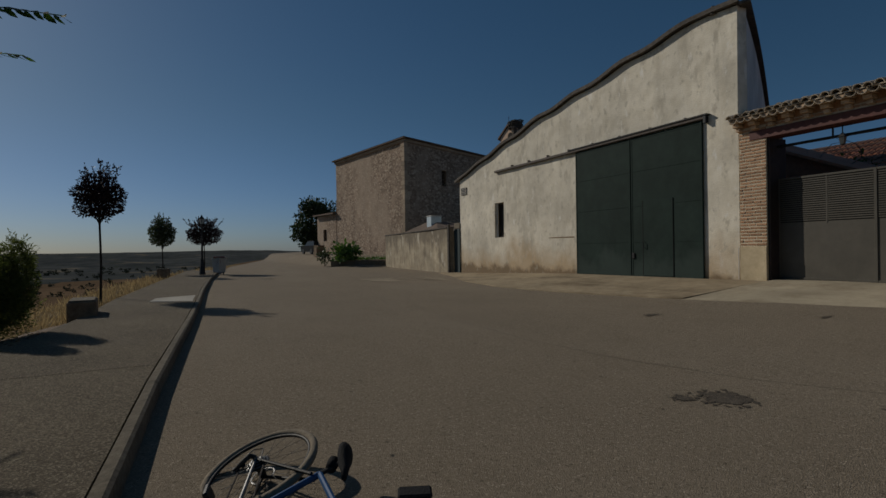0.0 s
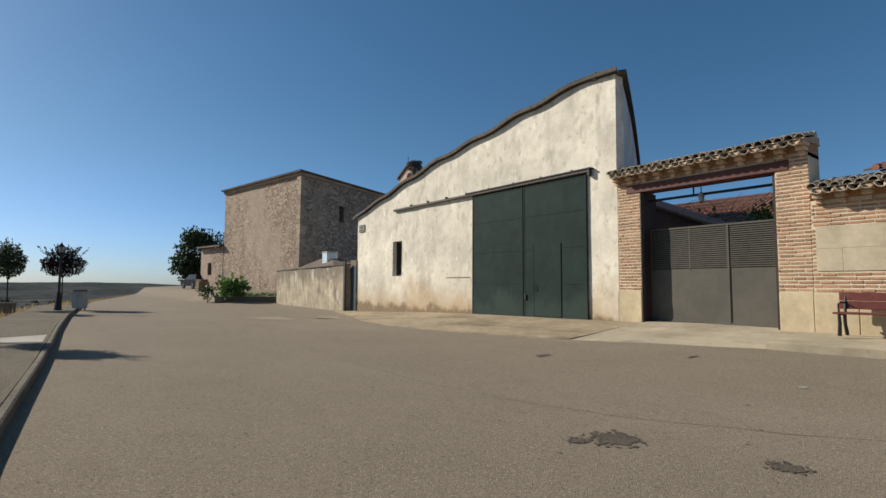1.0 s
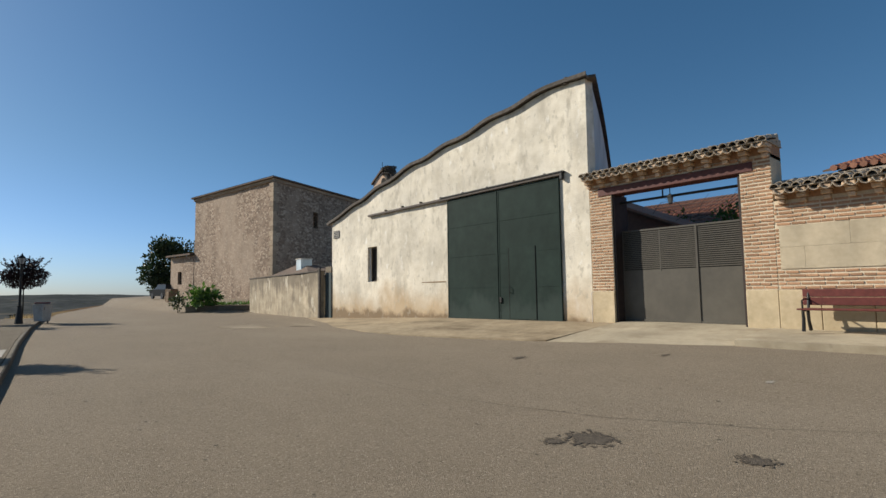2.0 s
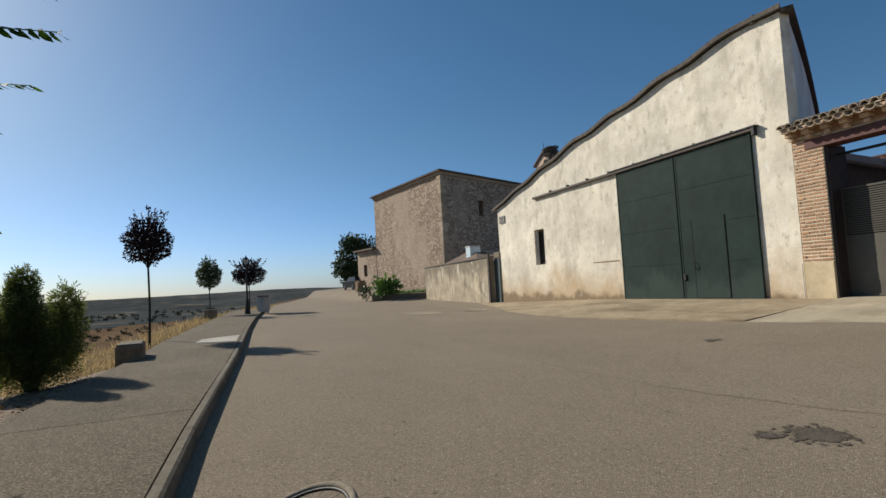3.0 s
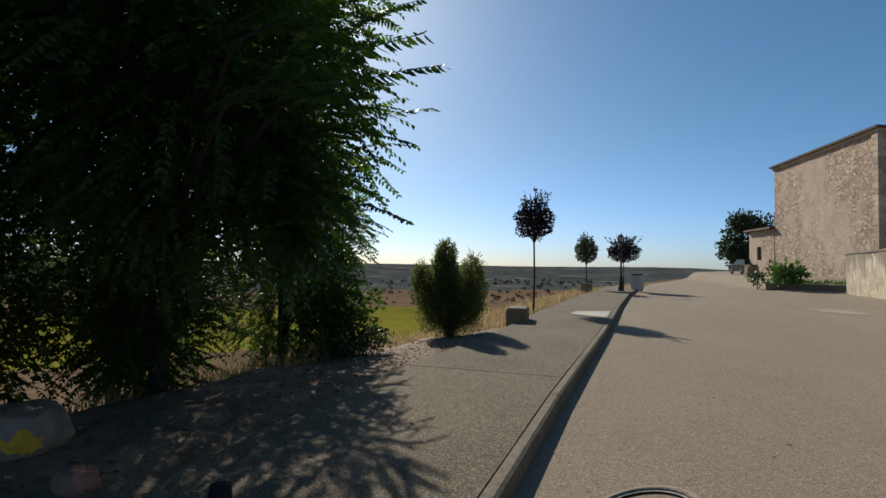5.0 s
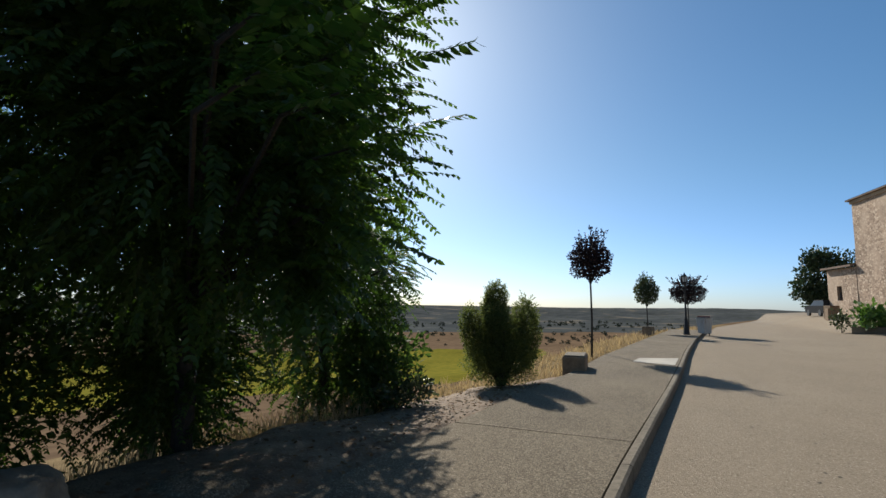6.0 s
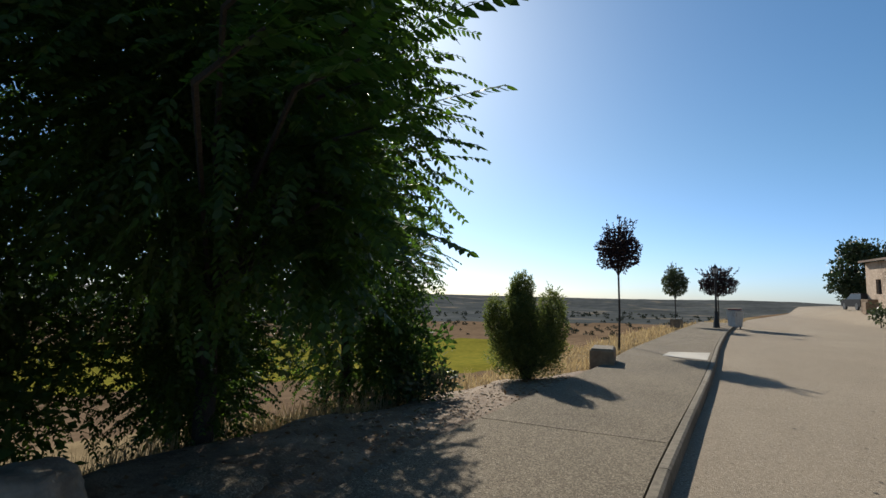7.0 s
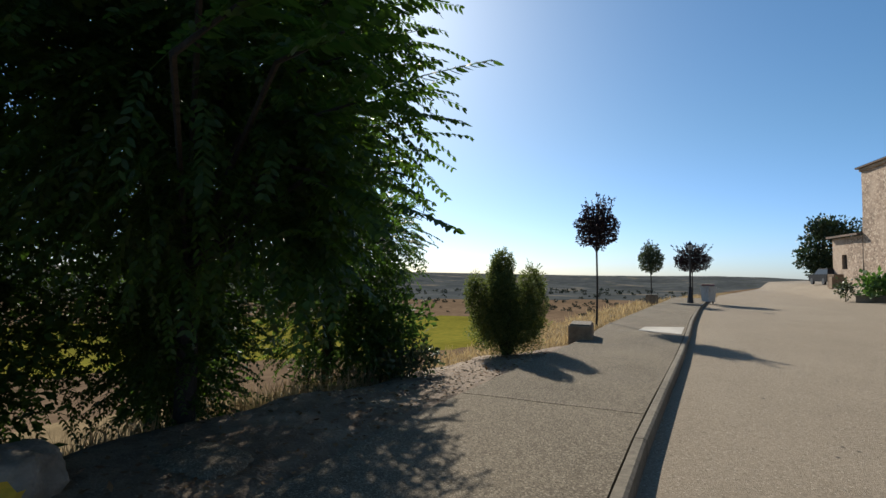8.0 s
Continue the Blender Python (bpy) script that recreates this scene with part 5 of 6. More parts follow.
# conifer bush
thuja = thing("conifer_bush", (-2.89, 9.44, -0.13), "dense green conifer bush with three rounded lobes beside the pavement", "bush")
part("trunk", tube([(0, 0, -0.2), (0.02, 0, 0.3), (0, 0, 1.2)], [0.10, 0.09, 0.04], 8), M_BARK, thuja)
for a in range(5):
    part("limb", tube([(0, 0, 0.12), (0.25 * math.cos(a * 1.3), 0.25 * math.sin(a * 1.3), 0.6), (0.40 * math.cos(a * 1.3), 0.40 * math.sin(a * 1.3), 1.1)], [0.05, 0.035, 0.012], 6), M_BARK, thuja)
V = []
for c, r, n in (((0.0, 0, 0.88), (0.54, 0.52, 0.55), 9000), ((-0.07, -0.03, 1.66), (0.20, 0.20, 0.32), 2400), ((-0.12, -0.05, 1.42), (0.24, 0.24, 0.34), 2000), ((0.42, 0.20, 1.12), (0.25, 0.26, 0.58), 4600),
                ((-0.47, -0.22, 1.14), (0.17, 0.20, 0.40), 1900), ((-0.56, -0.26, 1.22), (0.13, 0.15, 0.30), 500), ((0.03, -0.05, 0.60), (0.64, 0.60, 0.46), 8500), ((0.05, -0.30, 1.15), (0.26, 0.22, 0.46), 2600)):
    n = int(n * 1.8)
    q = in_ball(n, 0.30)
    w = 1 + 0.16 * np.sin(q[:, :1] * 9 + c[0] * 9) * np.sin(q[:, 2:3] * 8) + 0.12 * np.sin(q[:, 1:2] * 17 + q[:, 2:3] * 11)
    p = q * w * np.array(r) + np.array(c)
    d = unit(q * np.array([0.9, 0.9, 0.4]) + rng.normal(size=(n, 3)) * 0.45 + np.array([0, 0, 0.25]))
    V.append(leaf_quads(p, d, unit(rng.normal(size=(n, 3))), rng.uniform(0.03, 0.065, n), rng.uniform(0.010, 0.020, n)))
leaves_mesh("foliage", np.concatenate(V), M_THUJA, thuja, "flat green sprays")


def ball_tree(at, label, trunk_h, centre, radii, n, ln, material, shoots, group, fan=0.25):
    """A small clipped street tree: straight stem, round crown, long upright shoots."""
    ob = thing("street_tree", at, label, "tree", group=group)
    part("trunk", tube([(0, 0, -0.15), (0.02, 0.01, trunk_h * 0.5), (0, 0, trunk_h), (0, 0, centre[2])], [0.034, 0.028, 0.026, 0.012], 7), M_BARK, ob)
    c, r = np.array(centre), np.array(radii)
    for k in range(7):
        a = k * 0.9
        part("limb", tube([(0, 0, trunk_h - 0.02), tuple(c + r * np.array([math.cos(a), math.sin(a), 0.1]) * 0.6)], [0.016, 0.005], 5), M_BARK, ob)
    V = [foliage(n, centre, radii, ln, ln * 0.5, shell=0.4, lump=0.12)]
    for k in range(shoots):
        a, o = rng.uniform(0, 6.28), rng.uniform(0.1, 0.75)
        b = c + r * np.array([o * math.cos(a), o * math.sin(a), 0.65])
        d = unit(np.array([fan * math.cos(a) * o * 2, fan * math.sin(a) * o * 2, 1.0]))
        L = rng.uniform(0.45, 1.05) * r[2]
        s = rng.uniform(0, 1, 22)
        V.append(leaf_quads(b + d * (s * L)[:, None], unit(rng.normal(size=(22, 3)) * 0.6 + d), unit(rng.normal(size=(22, 3))), np.full(22, ln * 0.85), np.full(22, ln * 0.4)))
    leaves_mesh("crown", np.concatenate(V), material, ob)
    return ob


GROUP = "young street trees along the kerb"
ball_tree((-2.20, 15.95, 0.05), "young purple-leaved plum tree with upright shoots and a thin trunk", 2.05, (0, 0, 2.75), (0.60, 0.60, 0.60), 5200, 0.085, M_PLUM, 22, GROUP)
ball_tree((-1.31, 30.4, 0.05), "small grey-green street tree with an oval crown", 1.45, (0, 0, 2.28), (0.60, 0.60, 0.72), 3200, 0.13, M_OLIVE, 8, GROUP)
ball_tree((0.74, 32.4, 0.05), "purple-leaved plum tree with a wide spiky crown", 1.6, (0, 0, 2.28), (0.92, 0.92, 0.62), 4200, 0.12, M_PLUM, 46, GROUP, fan=0.55)

church_tree = thing("tree", (15.0, 67.5, 0.6), "large dark green broadleaved tree beyond the church annex", "tree")
part("trunk", tube([(0, 0, -0.5), (0.1, 0, 1.5), (0, 0, 3.5)], [0.3, 0.25, 0.18], 8), M_BARK, church_tree)
for a in range(6):
    part("limb", tube([(0, 0, 2.0), (1.6 * math.cos(a), 1.6 * math.sin(a), 4.5)], [0.12, 0.04], 6), M_BARK, church_tree)
leaves_mesh("crown", np.concatenate([foliage(1300, c, r, 0.36, 0.24, shell=0.35) for c, r in
            (((0, 0, 4.6), (2.6, 2.6, 2.4)), ((-1.6, 0, 3.4), (1.6, 1.8, 1.6)), ((1.4, 0.3, 5.4), (1.9, 1.8, 1.6)), ((-0.6, 0, 6.2), (1.5, 1.6, 1.2)), ((-0.6, -0.5, 2.2), (1.7, 1.6, 1.3)))]), M_FIG, church_tree)

# planted bed at the church's foot
bed = thing("planted_bed", (11.9, 40.0, 0.0), "raised bed with a stone edge and weeds below the church", "flower bed")
bz = float(road_z(11.9, 40.0))
part("edge", prism([(-2.0, -0.4, -0.2), (2.0, -2.2, -0.2), (3.9, 0.8, -0.2), (0.2, 3.6, -0.2)], (0, 0, bz + 0.42)), M_KERB, bed)
part("soil", prism([(-1.75, -0.3, 0.2), (1.95, -1.95, 0.2), (3.7, 0.8, 0.2), (0.25, 3.4, 0.2)], (0, 0, bz + 0.06)), M_DIRT, bed)
shrub("shrub", (10.9, 39.3, bz + 0.1), "bright green broad-leaved shrub in the church bed", [((0, 0, 0.75), (0.9, 0.8, 0.75), 0.7), ((0.8, 0.2, 0.8), (0.6, 0.6, 0.6), 0.3)], 420, 0.42, 0.22, M_FRESH, trunk=0.02)
shrub("shrub", (9.75, 41.0, bz + 0.0), "small dark shrub beside the church bed", [((0, 0, 0.6), (0.55, 0.5, 0.6), 1.0)], 260, 0.25, 0.14, M_OLIVE, trunk=0.02)
leaves_mesh("weeds", leaf_quads(np.stack([rng.uniform(-1.3, 3.0, 500), rng.uniform(-0.6, 1.2, 500), np.full(500, bz + 0.25)], 1), unit(rng.normal(size=(500, 3)) * 0.5 + np.array([0, 0, 1.0])), unit(rng.normal(size=(500, 3))), rng.uniform(0.15, 0.4, 500), rng.uniform(0.04, 0.1, 500)), M_FRESH, bed, kind="stuff")
shrub("shrub", (21.0, 9.6, 0), "green garden shrub in the courtyard", [((0, 0, 3.6), (0.9, 0.9, 0.8), 1.0)], 500, 0.2, 0.1, M_SHRUB)
shrub("shrub", (20.5, 7.3, 0), "green garden shrub in the courtyard", [((0, 0, 3.7), (0.6, 0.6, 0.7), 1.0)], 350, 0.2, 0.1, M_FRESH)

# dry grass, leaf litter and far bushes
n = 17000
gyy = rng.uniform(0, 1, n) ** 1.6 * 46 + 1.2
dd = rng.uniform(0.0, 1, n) ** 1.4 * (2.6 + gyy * 0.09)
start = np.interp(gyy, [1, 3, 4.5, 6, 9.5, 10.5, 50], [1.9, 1.75, 1.6, 2.1, 1.6, 0.15, 0.12])
gxx = np.where(gyy < 36, walk_back(gyy), kerb_x(gyy) - 0.5) - start - dd
p = np.stack([gxx, gyy, land_z(gxx, gyy) - 0.02], 1)
d = unit(rng.normal(size=(n, 3)) * np.array([0.38, 0.38, 0.05]) + np.array([0.05, 0, 1.0]))
tuft = 0.6 + 0.7 * np.clip(np.sin(gxx * 2.1) * np.sin(gyy * 1.7) + np.sin(gxx * 5.3 + gyy * 3.1) * 0.5, -0.5, 1)
grass = leaves_mesh("dry_grass", leaf_quads(p, d, unit(rng.normal(size=(n, 3)) * np.array([1, 1, 0.1])), rng.uniform(0.08, 0.36, n) * tuft, np.full(n, 0.014) + gyy * 0.0007), M_HAY, None)
tagged(grass, "pale dry grass along the verge", "grass", kind="stuff")
n = 9000
ty = rng.uniform(0.2, 8.2, n)
tx = np.interp(ty, [0, 2.9, 3.5, 4.06, 5.2, 5.75, 8.2], [-4.55, -4.25, -4.12, -3.98, -3.98, -4.0, -4.1]) - rng.uniform(0, 1, n) ** 1.3 * 2.4
p = np.stack([tx, ty, land_z(tx, ty) - 0.03], 1)
d = unit(rng.normal(size=(n, 3)) * np.array([0.32, 0.32, 0.05]) + np.array([0, 0, 1.0]))
tall = leaves_mesh("dry_grass", leaf_quads(p, d, unit(rng.normal(size=(n, 3)) * np.array([1, 1, 0.1])), rng.uniform(0.18, 0.55, n), rng.uniform(0.008, 0.016, n)), M_HAY, None)
tagged(tall, "tall pale dry grass below the trees", "grass", kind="stuff")
n = 900
ly = rng.uniform(1.5, 9.5, n)
lx = walk_back(ly) - np.abs(rng.normal(size=n)) * 0.8 - 0.02
litter = leaves_mesh("leaf_litter", leaf_quads(np.stack([lx, ly, [earth_z(x, y) + 0.012 if x > earth_back(y) else float(land_z(x, y)) + 0.012 for x, y in zip(lx, ly)]], 1), unit(rng.normal(size=(n, 3)) * np.array([1, 1, 0.12])), unit(rng.normal(size=(n, 3)) * 0.3 + np.array([0, 0, 1.0])), rng.uniform(0.03, 0.09, n), rng.uniform(0.015, 0.04, n)), leaf_mat("fallen_leaf", (0.10, 0.05, 0.025), (0.20, 0.115, 0.05), glow=0.05, rough=0.95), None)
tagged(litter, "brown fallen leaves on bare earth", "litter", kind="stuff")
V = []
for k in range(560):
    az, rr = radians(rng.uniform(-4, 62)), 185 + 520 * rng.uniform()
    x, y = -rr * math.sin(az), rr * math.cos(az)
    if 95 < rr < 225 and az > radians(13):
        continue
    s = rng.uniform(0.5, 1.5) * (0.55 + rr / 700)
    V.append(foliage(34, (x, y, float(land_z(x, y)) + 0.5 * s), (s, s, 0.75 * s), 0.9 * s, 0.6 * s))
far = leaves_mesh("far_bushes", np.concatenate(V), M_FARBUSH, None)
tagged(far, "scattered dark bushes on the valley slopes", "bushes", kind="stuff")
n = 420
sy = rng.uniform(4.6, 9.4, n)
sx = walk_back(sy) - np.abs(rng.normal(size=n)) * 0.7 - 0.05
bm = bmesh.new()
for x, y in zip(sx, sy):
    s = rng.uniform(0.006, 0.016)
    r = bmesh.ops.create_icosphere(bm, subdivisions=1, radius=s)
    zz = earth_z(x, y) if x > earth_back(y) else float(land_z(x, y))
    for v in r["verts"]:
        v.co = Vector((v.co.x * 1.3 + x, v.co.y + y, v.co.z * 0.7 + zz + s * 0.3))
tagged(mesh_object("pebbles", bm, M_BROWNWALK), "brown pebbles strewn on bare earth", "stones", kind="stuff")


# ---- street things ----
def rock(name, at, size, label, seed, material, paint=None):
    ob = thing(name, at, label, "rock")
    bm = bmesh.new()
    bmesh.ops.create_icosphere(bm, subdivisions=4, radius=1)
    for v in bm.verts:
        q = v.co.copy()
        k = 1 + 0.22 * noise.noise(q * 1.3 + Vector((seed, 0, 0))) + 0.07 * noise.noise(q * 4 + Vector((seed, 0, 0))) + 0.03 * noise.noise(q * 11)
        m = max(abs(q.x), abs(q.y), abs(q.z))
        q = q * (0.55 + 0.45 / m) * k
        v.co = Vector((q.x * size[0], q.y * size[1], q.z * size[2]))
    mark = bmesh.new()
    if paint:
        aim = Vector(paint).normalized()
        for f in bm.faces:
            c = f.calc_center_median()
            d = Vector((c.x / size[0], c.y / size[1], c.z / size[2])).normalized()
            if d.dot(aim) + 0.05 * noise.noise(c * 14) > 0.955:
                mark.faces.new([mark.verts.new(v.co + v.co.normalized() * 0.005) for v in f.verts])
    part("stone", bm, material, ob, smooth=True)
    if paint:
        part("painted_mark", mark, M_YELLOW, ob, "yellow painted mark")
    else:
        mark.free()
    return ob


M_ROCK = mat("pale_boulder", (0.29, 0.255, 0.205), (0.17, 0.148, 0.118), scale=7, rough=0.95, bump=0.7, fine=30, big=2.0)
M_YELLOW = mat("yellow_paint", (0.60, 0.38, 0.03), (0.45, 0.28, 0.03), scale=16, rough=0.8, bump=0.4, fine=40)
boulder = rock("boulder", (-3.52, 2.22, 0.23), (0.26, 0.25, 0.20), "pale limestone boulder with a yellow painted mark", 2.0, M_ROCK, paint=(0.88, -0.45, 0.10))
rock("stone", (-2.62, 1.95, 0.17), (0.10, 0.09, 0.07), "small reddish stone beside the boulder", 6.0, M_TERRA)
rock("stone", (-3.0, 3.1, 0.12), (0.34, 0.26, 0.09), "flat earth-covered stone on the apron", 9.0, M_WALK)


M_BLOCK = mat("brown_stone", (0.27, 0.19, 0.12), (0.17, 0.115, 0.072), scale=8, rough=0.95, bump=0.6, fine=35)


def block(at, size, label, turn):
    ob = thing("stone_block", at, label, "block", turn=turn)
    bm = box([-size[0] / 2, -size[1] / 2, -0.1], [size[0] / 2, size[1] / 2, size[2]], 0.025)
    for v in bm.verts:
        v.co += Vector((noise.noise(v.co * 5), noise.noise(v.co * 5 + Vector((9, 0, 0))), 0)) * 0.02
    part("body", bm, M_BLOCK, ob)
    part("top_crust", box([-size[0] / 2 + 0.02, -size[1] / 2 + 0.02, size[2] - 0.01], [size[0] / 2 - 0.02, size[1] / 2 - 0.02, size[2] + 0.02], 0.015), M_KERB, ob)
    return ob


block((-1.93, 11.62, 0.0), (0.46, 0.92, 0.42), "rough square stone block beside the pavement", 6)
block((-1.25, 30.0, 0.10), (0.6, 0.45, 0.36), "square stone block at the foot of a street tree", 0)
block((12.1, 53.0, float(road_z(12.1, 53.0))), (0.9, 0.7, 0.85), "large stone block near the church", 8)
block((12.5, 55.0, float(road_z(12.5, 55.0))), (0.8, 0.9, 1.0), "large stone block near the church", 20)

# street lamp
lamp = thing("street_lamp", (0.56, 29.3, 0.13), "black cast-iron street lamp with a glazed lantern", "street lamp")
part("base", tube([(0, 0, 0), (0, 0, 0.1), (0, 0, 0.5), (0, 0, 0.75), (0, 0, 0.8)], [0.16, 0.15, 0.11, 0.08, 0.10], 10), M_DARK, lamp)
part("pole", tube([(0, 0, 0.78), (0, 0, 2.5), (0, 0, 2.55), (0, 0, 2.6)], [0.055, 0.04, 0.065, 0.045], 9), M_DARK, lamp)
lan = part("lantern", tube([(0, 0, 2.60), (0, 0, 2.66)], [0.06, 0.10], 4), M_DARK, lamp)
part("glass", tube([(0, 0, 2.66), (0, 0, 2.92)], [0.10, 0.165], 4), mat("frosted_glass", (0.45, 0.46, 0.45), (0.38, 0.39, 0.39), scale=6, rough=0.2, bump=0.0), lan)
for k in range(4):
    a = k * math.pi / 2
    part("rib", tube([(0.10 * math.cos(a), 0.10 * math.sin(a), 2.66), (0.17 * math.cos(a), 0.17 * math.sin(a), 2.92)], 0.012, 5), M_DARK, lan)
part("roof", tube([(0, 0, 2.91), (0, 0, 3.04), (0, 0, 3.06), (0, 0, 3.14)], [0.20, 0.07, 0.05, 0.015], 4), M_DARK, lan)

# wheeled bin
wheelie = thing("wheelie_bin", (1.50, 31.9, 0.02), "grey plastic wheeled refuse bin with a reddish lid", "bin", turn=-5)
M_BIN = mat("grey_bin_plastic", (0.42, 0.42, 0.40), (0.34, 0.34, 0.325), scale=6, rough=0.6, bump=0.1)
bm = bmesh.new()
add_tube(bm, [(0, 0, 0.10), (0, 0, 0.92)], [0.32, 0.40], 4)
bmesh.ops.rotate(bm, verts=bm.verts, matrix=Matrix.Rotation(math.pi / 4, 3, 'Z'))
part("body", bm, M_BIN, wheelie)
part("rim", box((-0.31, -0.31, 0.90), (0.31, 0.31, 0.96), 0.015), M_BIN, wheelie)
part("lid", box((-0.32, -0.34, 0.962), (0.32, 0.30, 1.03), 0.025), mat("maroon_lid", (0.20, 0.07, 0.06), (0.15, 0.05, 0.045), scale=6, rough=0.55), wheelie)
part("label_patch", box((-0.09, -0.305, 0.66), (0.09, -0.285, 0.86)), M_BENCHWOOD, wheelie)
for x in (-0.22, 0.22):
    part("wheel", tube([(x - 0.03, 0.2, 0.1), (x + 0.03, 0.2, 0.1)], 0.1, 12), M_BLACK, wheelie)
    part("foot", box((x - 0.03, -0.22, 0.0), (x + 0.03, -0.16, 0.13), 0.006), M_BLACK, wheelie)

# parked car far down the street
car = thing("car", (13.4, 61.5, float(road_z(13.4, 61.5))), "dark parked estate car beside the church annex", "car", turn=8)
M_CAR = mat("dark_car_paint", (0.02, 0.021, 0.023), (0.015, 0.016, 0.018), scale=3, rough=0.6, bump=0.0, spec=0.05)
M_CARGLASS = mat("car_glass", (0.03, 0.033, 0.036), (0.02, 0.022, 0.024), scale=3, rough=0.3, bump=0.0, spec=0.1)
part("body", prism([(-0.88, -2.1, 0.3), (-0.88, 2.1, 0.3), (-0.88, 2.15, 0.85), (-0.88, 1.1, 1.0), (-0.88, -2.1, 1.0)], (1.76, 0, 0)), M_CAR, car)
part("cabin", prism([(-0.78, -2.0, 1.0), (-0.78, 1.1, 1.0), (-0.70, 0.3, 1.5), (-0.70, -1.8, 1.52)], (1.5, 0, 0)), M_CARGLASS, car)
part("roof", box((-0.72, -1.8, 1.5), (0.72, 0.3, 1.55), 0.02), M_CAR, car)
for x in (-0.9, 0.72):
    for y in (-1.35, 1.35):
        part("wheel", tube([(x, y, 0.32), (x + 0.18, y, 0.32)], 0.32, 14), M_BLACK, car)

# bicycle lying on its left side: built upright (x forward, y left, z up), then laid down
M_TYRE = mat("dusty_tyre", (0.29, 0.242, 0.178), (0.20, 0.166, 0.122), scale=30, rough=0.9, bump=0.3)
M_STEEL = mat("worn_alloy", (0.26, 0.255, 0.25), (0.18, 0.178, 0.175), scale=20, rough=0.45, metal=0.8, bump=0.05)
M_BLUE = mat("blue_frame_paint", (0.02, 0.09, 0.24), (0.016, 0.07, 0.19), scale=6, rough=0.35, bump=0.0)
M_NYLON = mat("black_nylon", (0.020, 0.020, 0.021), (0.012, 0.012, 0.013), scale=30, rough=0.85, bump=0.4, fine=90, spec=0.2)
bike = new("bicycle")
tagged(bike, "blue and black gravel bicycle lying on its side on the road", "bicycle")
fwd = Vector((-0.22, -0.96, -0.17)).normalized()
tilt = 0.31
upv = (Vector((0.97, -0.22, 0)).normalized() * math.cos(tilt) + Vector((0, 0, 1)) * math.sin(tilt))
upv = (upv - fwd * upv.dot(fwd)).normalized()
leftv = upv.cross(fwd)
bike.matrix_basis = Matrix.Translation((0.25, 2.70, 0.08)) @ Matrix((fwd, leftv, upv)).transposed().to_4x4() @ Matrix.Scale(0.97, 4)


def ring(c, r, tube_r, seg=48, cs_=8, squash=1.0):
    bm = bmesh.new()
    rows = []
    for k in range(seg):
        a = 2 * math.pi * k / seg
        o = Vector((math.cos(a), 0, math.sin(a)))
        rows.append([bm.verts.new(Vector(c) + o * (r + tube_r * math.cos(2 * math.pi * j / cs_)) + Vector((0, tube_r * squash * math.sin(2 * math.pi * j / cs_), 0))) for j in range(cs_)])
    for k in range(seg):
        for j in range(cs_):
            bm.faces.new((rows[k][j], rows[(k + 1) % seg][j], rows[(k + 1) % seg][(j + 1) % cs_], rows[k][(j + 1) % cs_]))
    return bm


def bike_wheel(x, name):
    w = part(name, tube([(x, -0.06, 0), (x, 0.06, 0)], [0.022, 0.022], 10), M_DARK, bike)
    part("tyre", ring((x, 0, 0), 0.326, 0.024), M_TYRE, w, smooth=True)
    part("rim", ring((x, 0, 0), 0.300, 0.012, squash=0.9), M_DARK, w, smooth=True)
    for k in range(24):
        a = 2 * math.pi * k / 24
        part("spoke", tube([(x + 0.02 * math.cos(a + 0.5), (0.03 if k % 2 else -0.03), 0.02 * math.sin(a + 0.5)), (x + 0.295 * math.cos(a), 0, 0.295 * math.sin(a))], 0.0013, 4), M_DARK, w)
    part("disc", ring((x, 0.055, 0), 0.068, 0.006, 24, 5, 0.3), M_STEEL, w)
    return w


rear = bike_wheel(0, "rear_wheel")
bike_wheel(1.03, "front_wheel")
for k, r in enumerate((0.07, 0.062, 0.054, 0.047, 0.04, 0.033)):
    part("sprocket", ring((0, -0.028 - k * 0.005, 0), r - 0.008, 0.008, 20, 4, 0.25), M_STEEL if k % 2 else M_DARK, rear)
bb = Vector((0.42, 0, -0.07))
seat_top, head_top, head_low = Vector((0.30, 0, 0.36)), Vector((0.86, 0, 0.50)), Vector((0.91, 0, 0.36))
for a, b, r, nm, m in ((bb, seat_top, 0.018, "seat_tube", M_BLUE), (bb, head_low, 0.023, "down_tube", M_BLUE), (seat_top, head_top, 0.017, "top_tube", M_BLUE), (head_low, head_top, 0.022, "head_tube", M_BLUE)):
    part(nm, tube([a, b], r, 9), m, bike)
for s in (-1, 1):
    part("chain_stay", tube([bb + Vector((0, 0.03 * s, 0)), (0.0, 0.062 * s, 0)], [0.012, 0.008], 7), M_STEEL if s < 0 else M_DARK, bike)
    part("seat_stay", tube([seat_top + Vector((0, 0.02 * s, -0.04)), (0.0, 0.062 * s, 0)], [0.011, 0.009], 7), M_DARK, bike)
    part("fork_blade", tube([head_low + Vector((0.01, 0.035 * s, 0)), (1.0, 0.055 * s, 0.1), (1.03, 0.055 * s, 0)], [0.016, 0.012, 0.01], 7), M_DARK, bike)
part("seat_post", tube([seat_top, (0.27, 0, 0.47)], 0.0135, 8), M_DARK, bike)
bm = bmesh.new()
rows = []
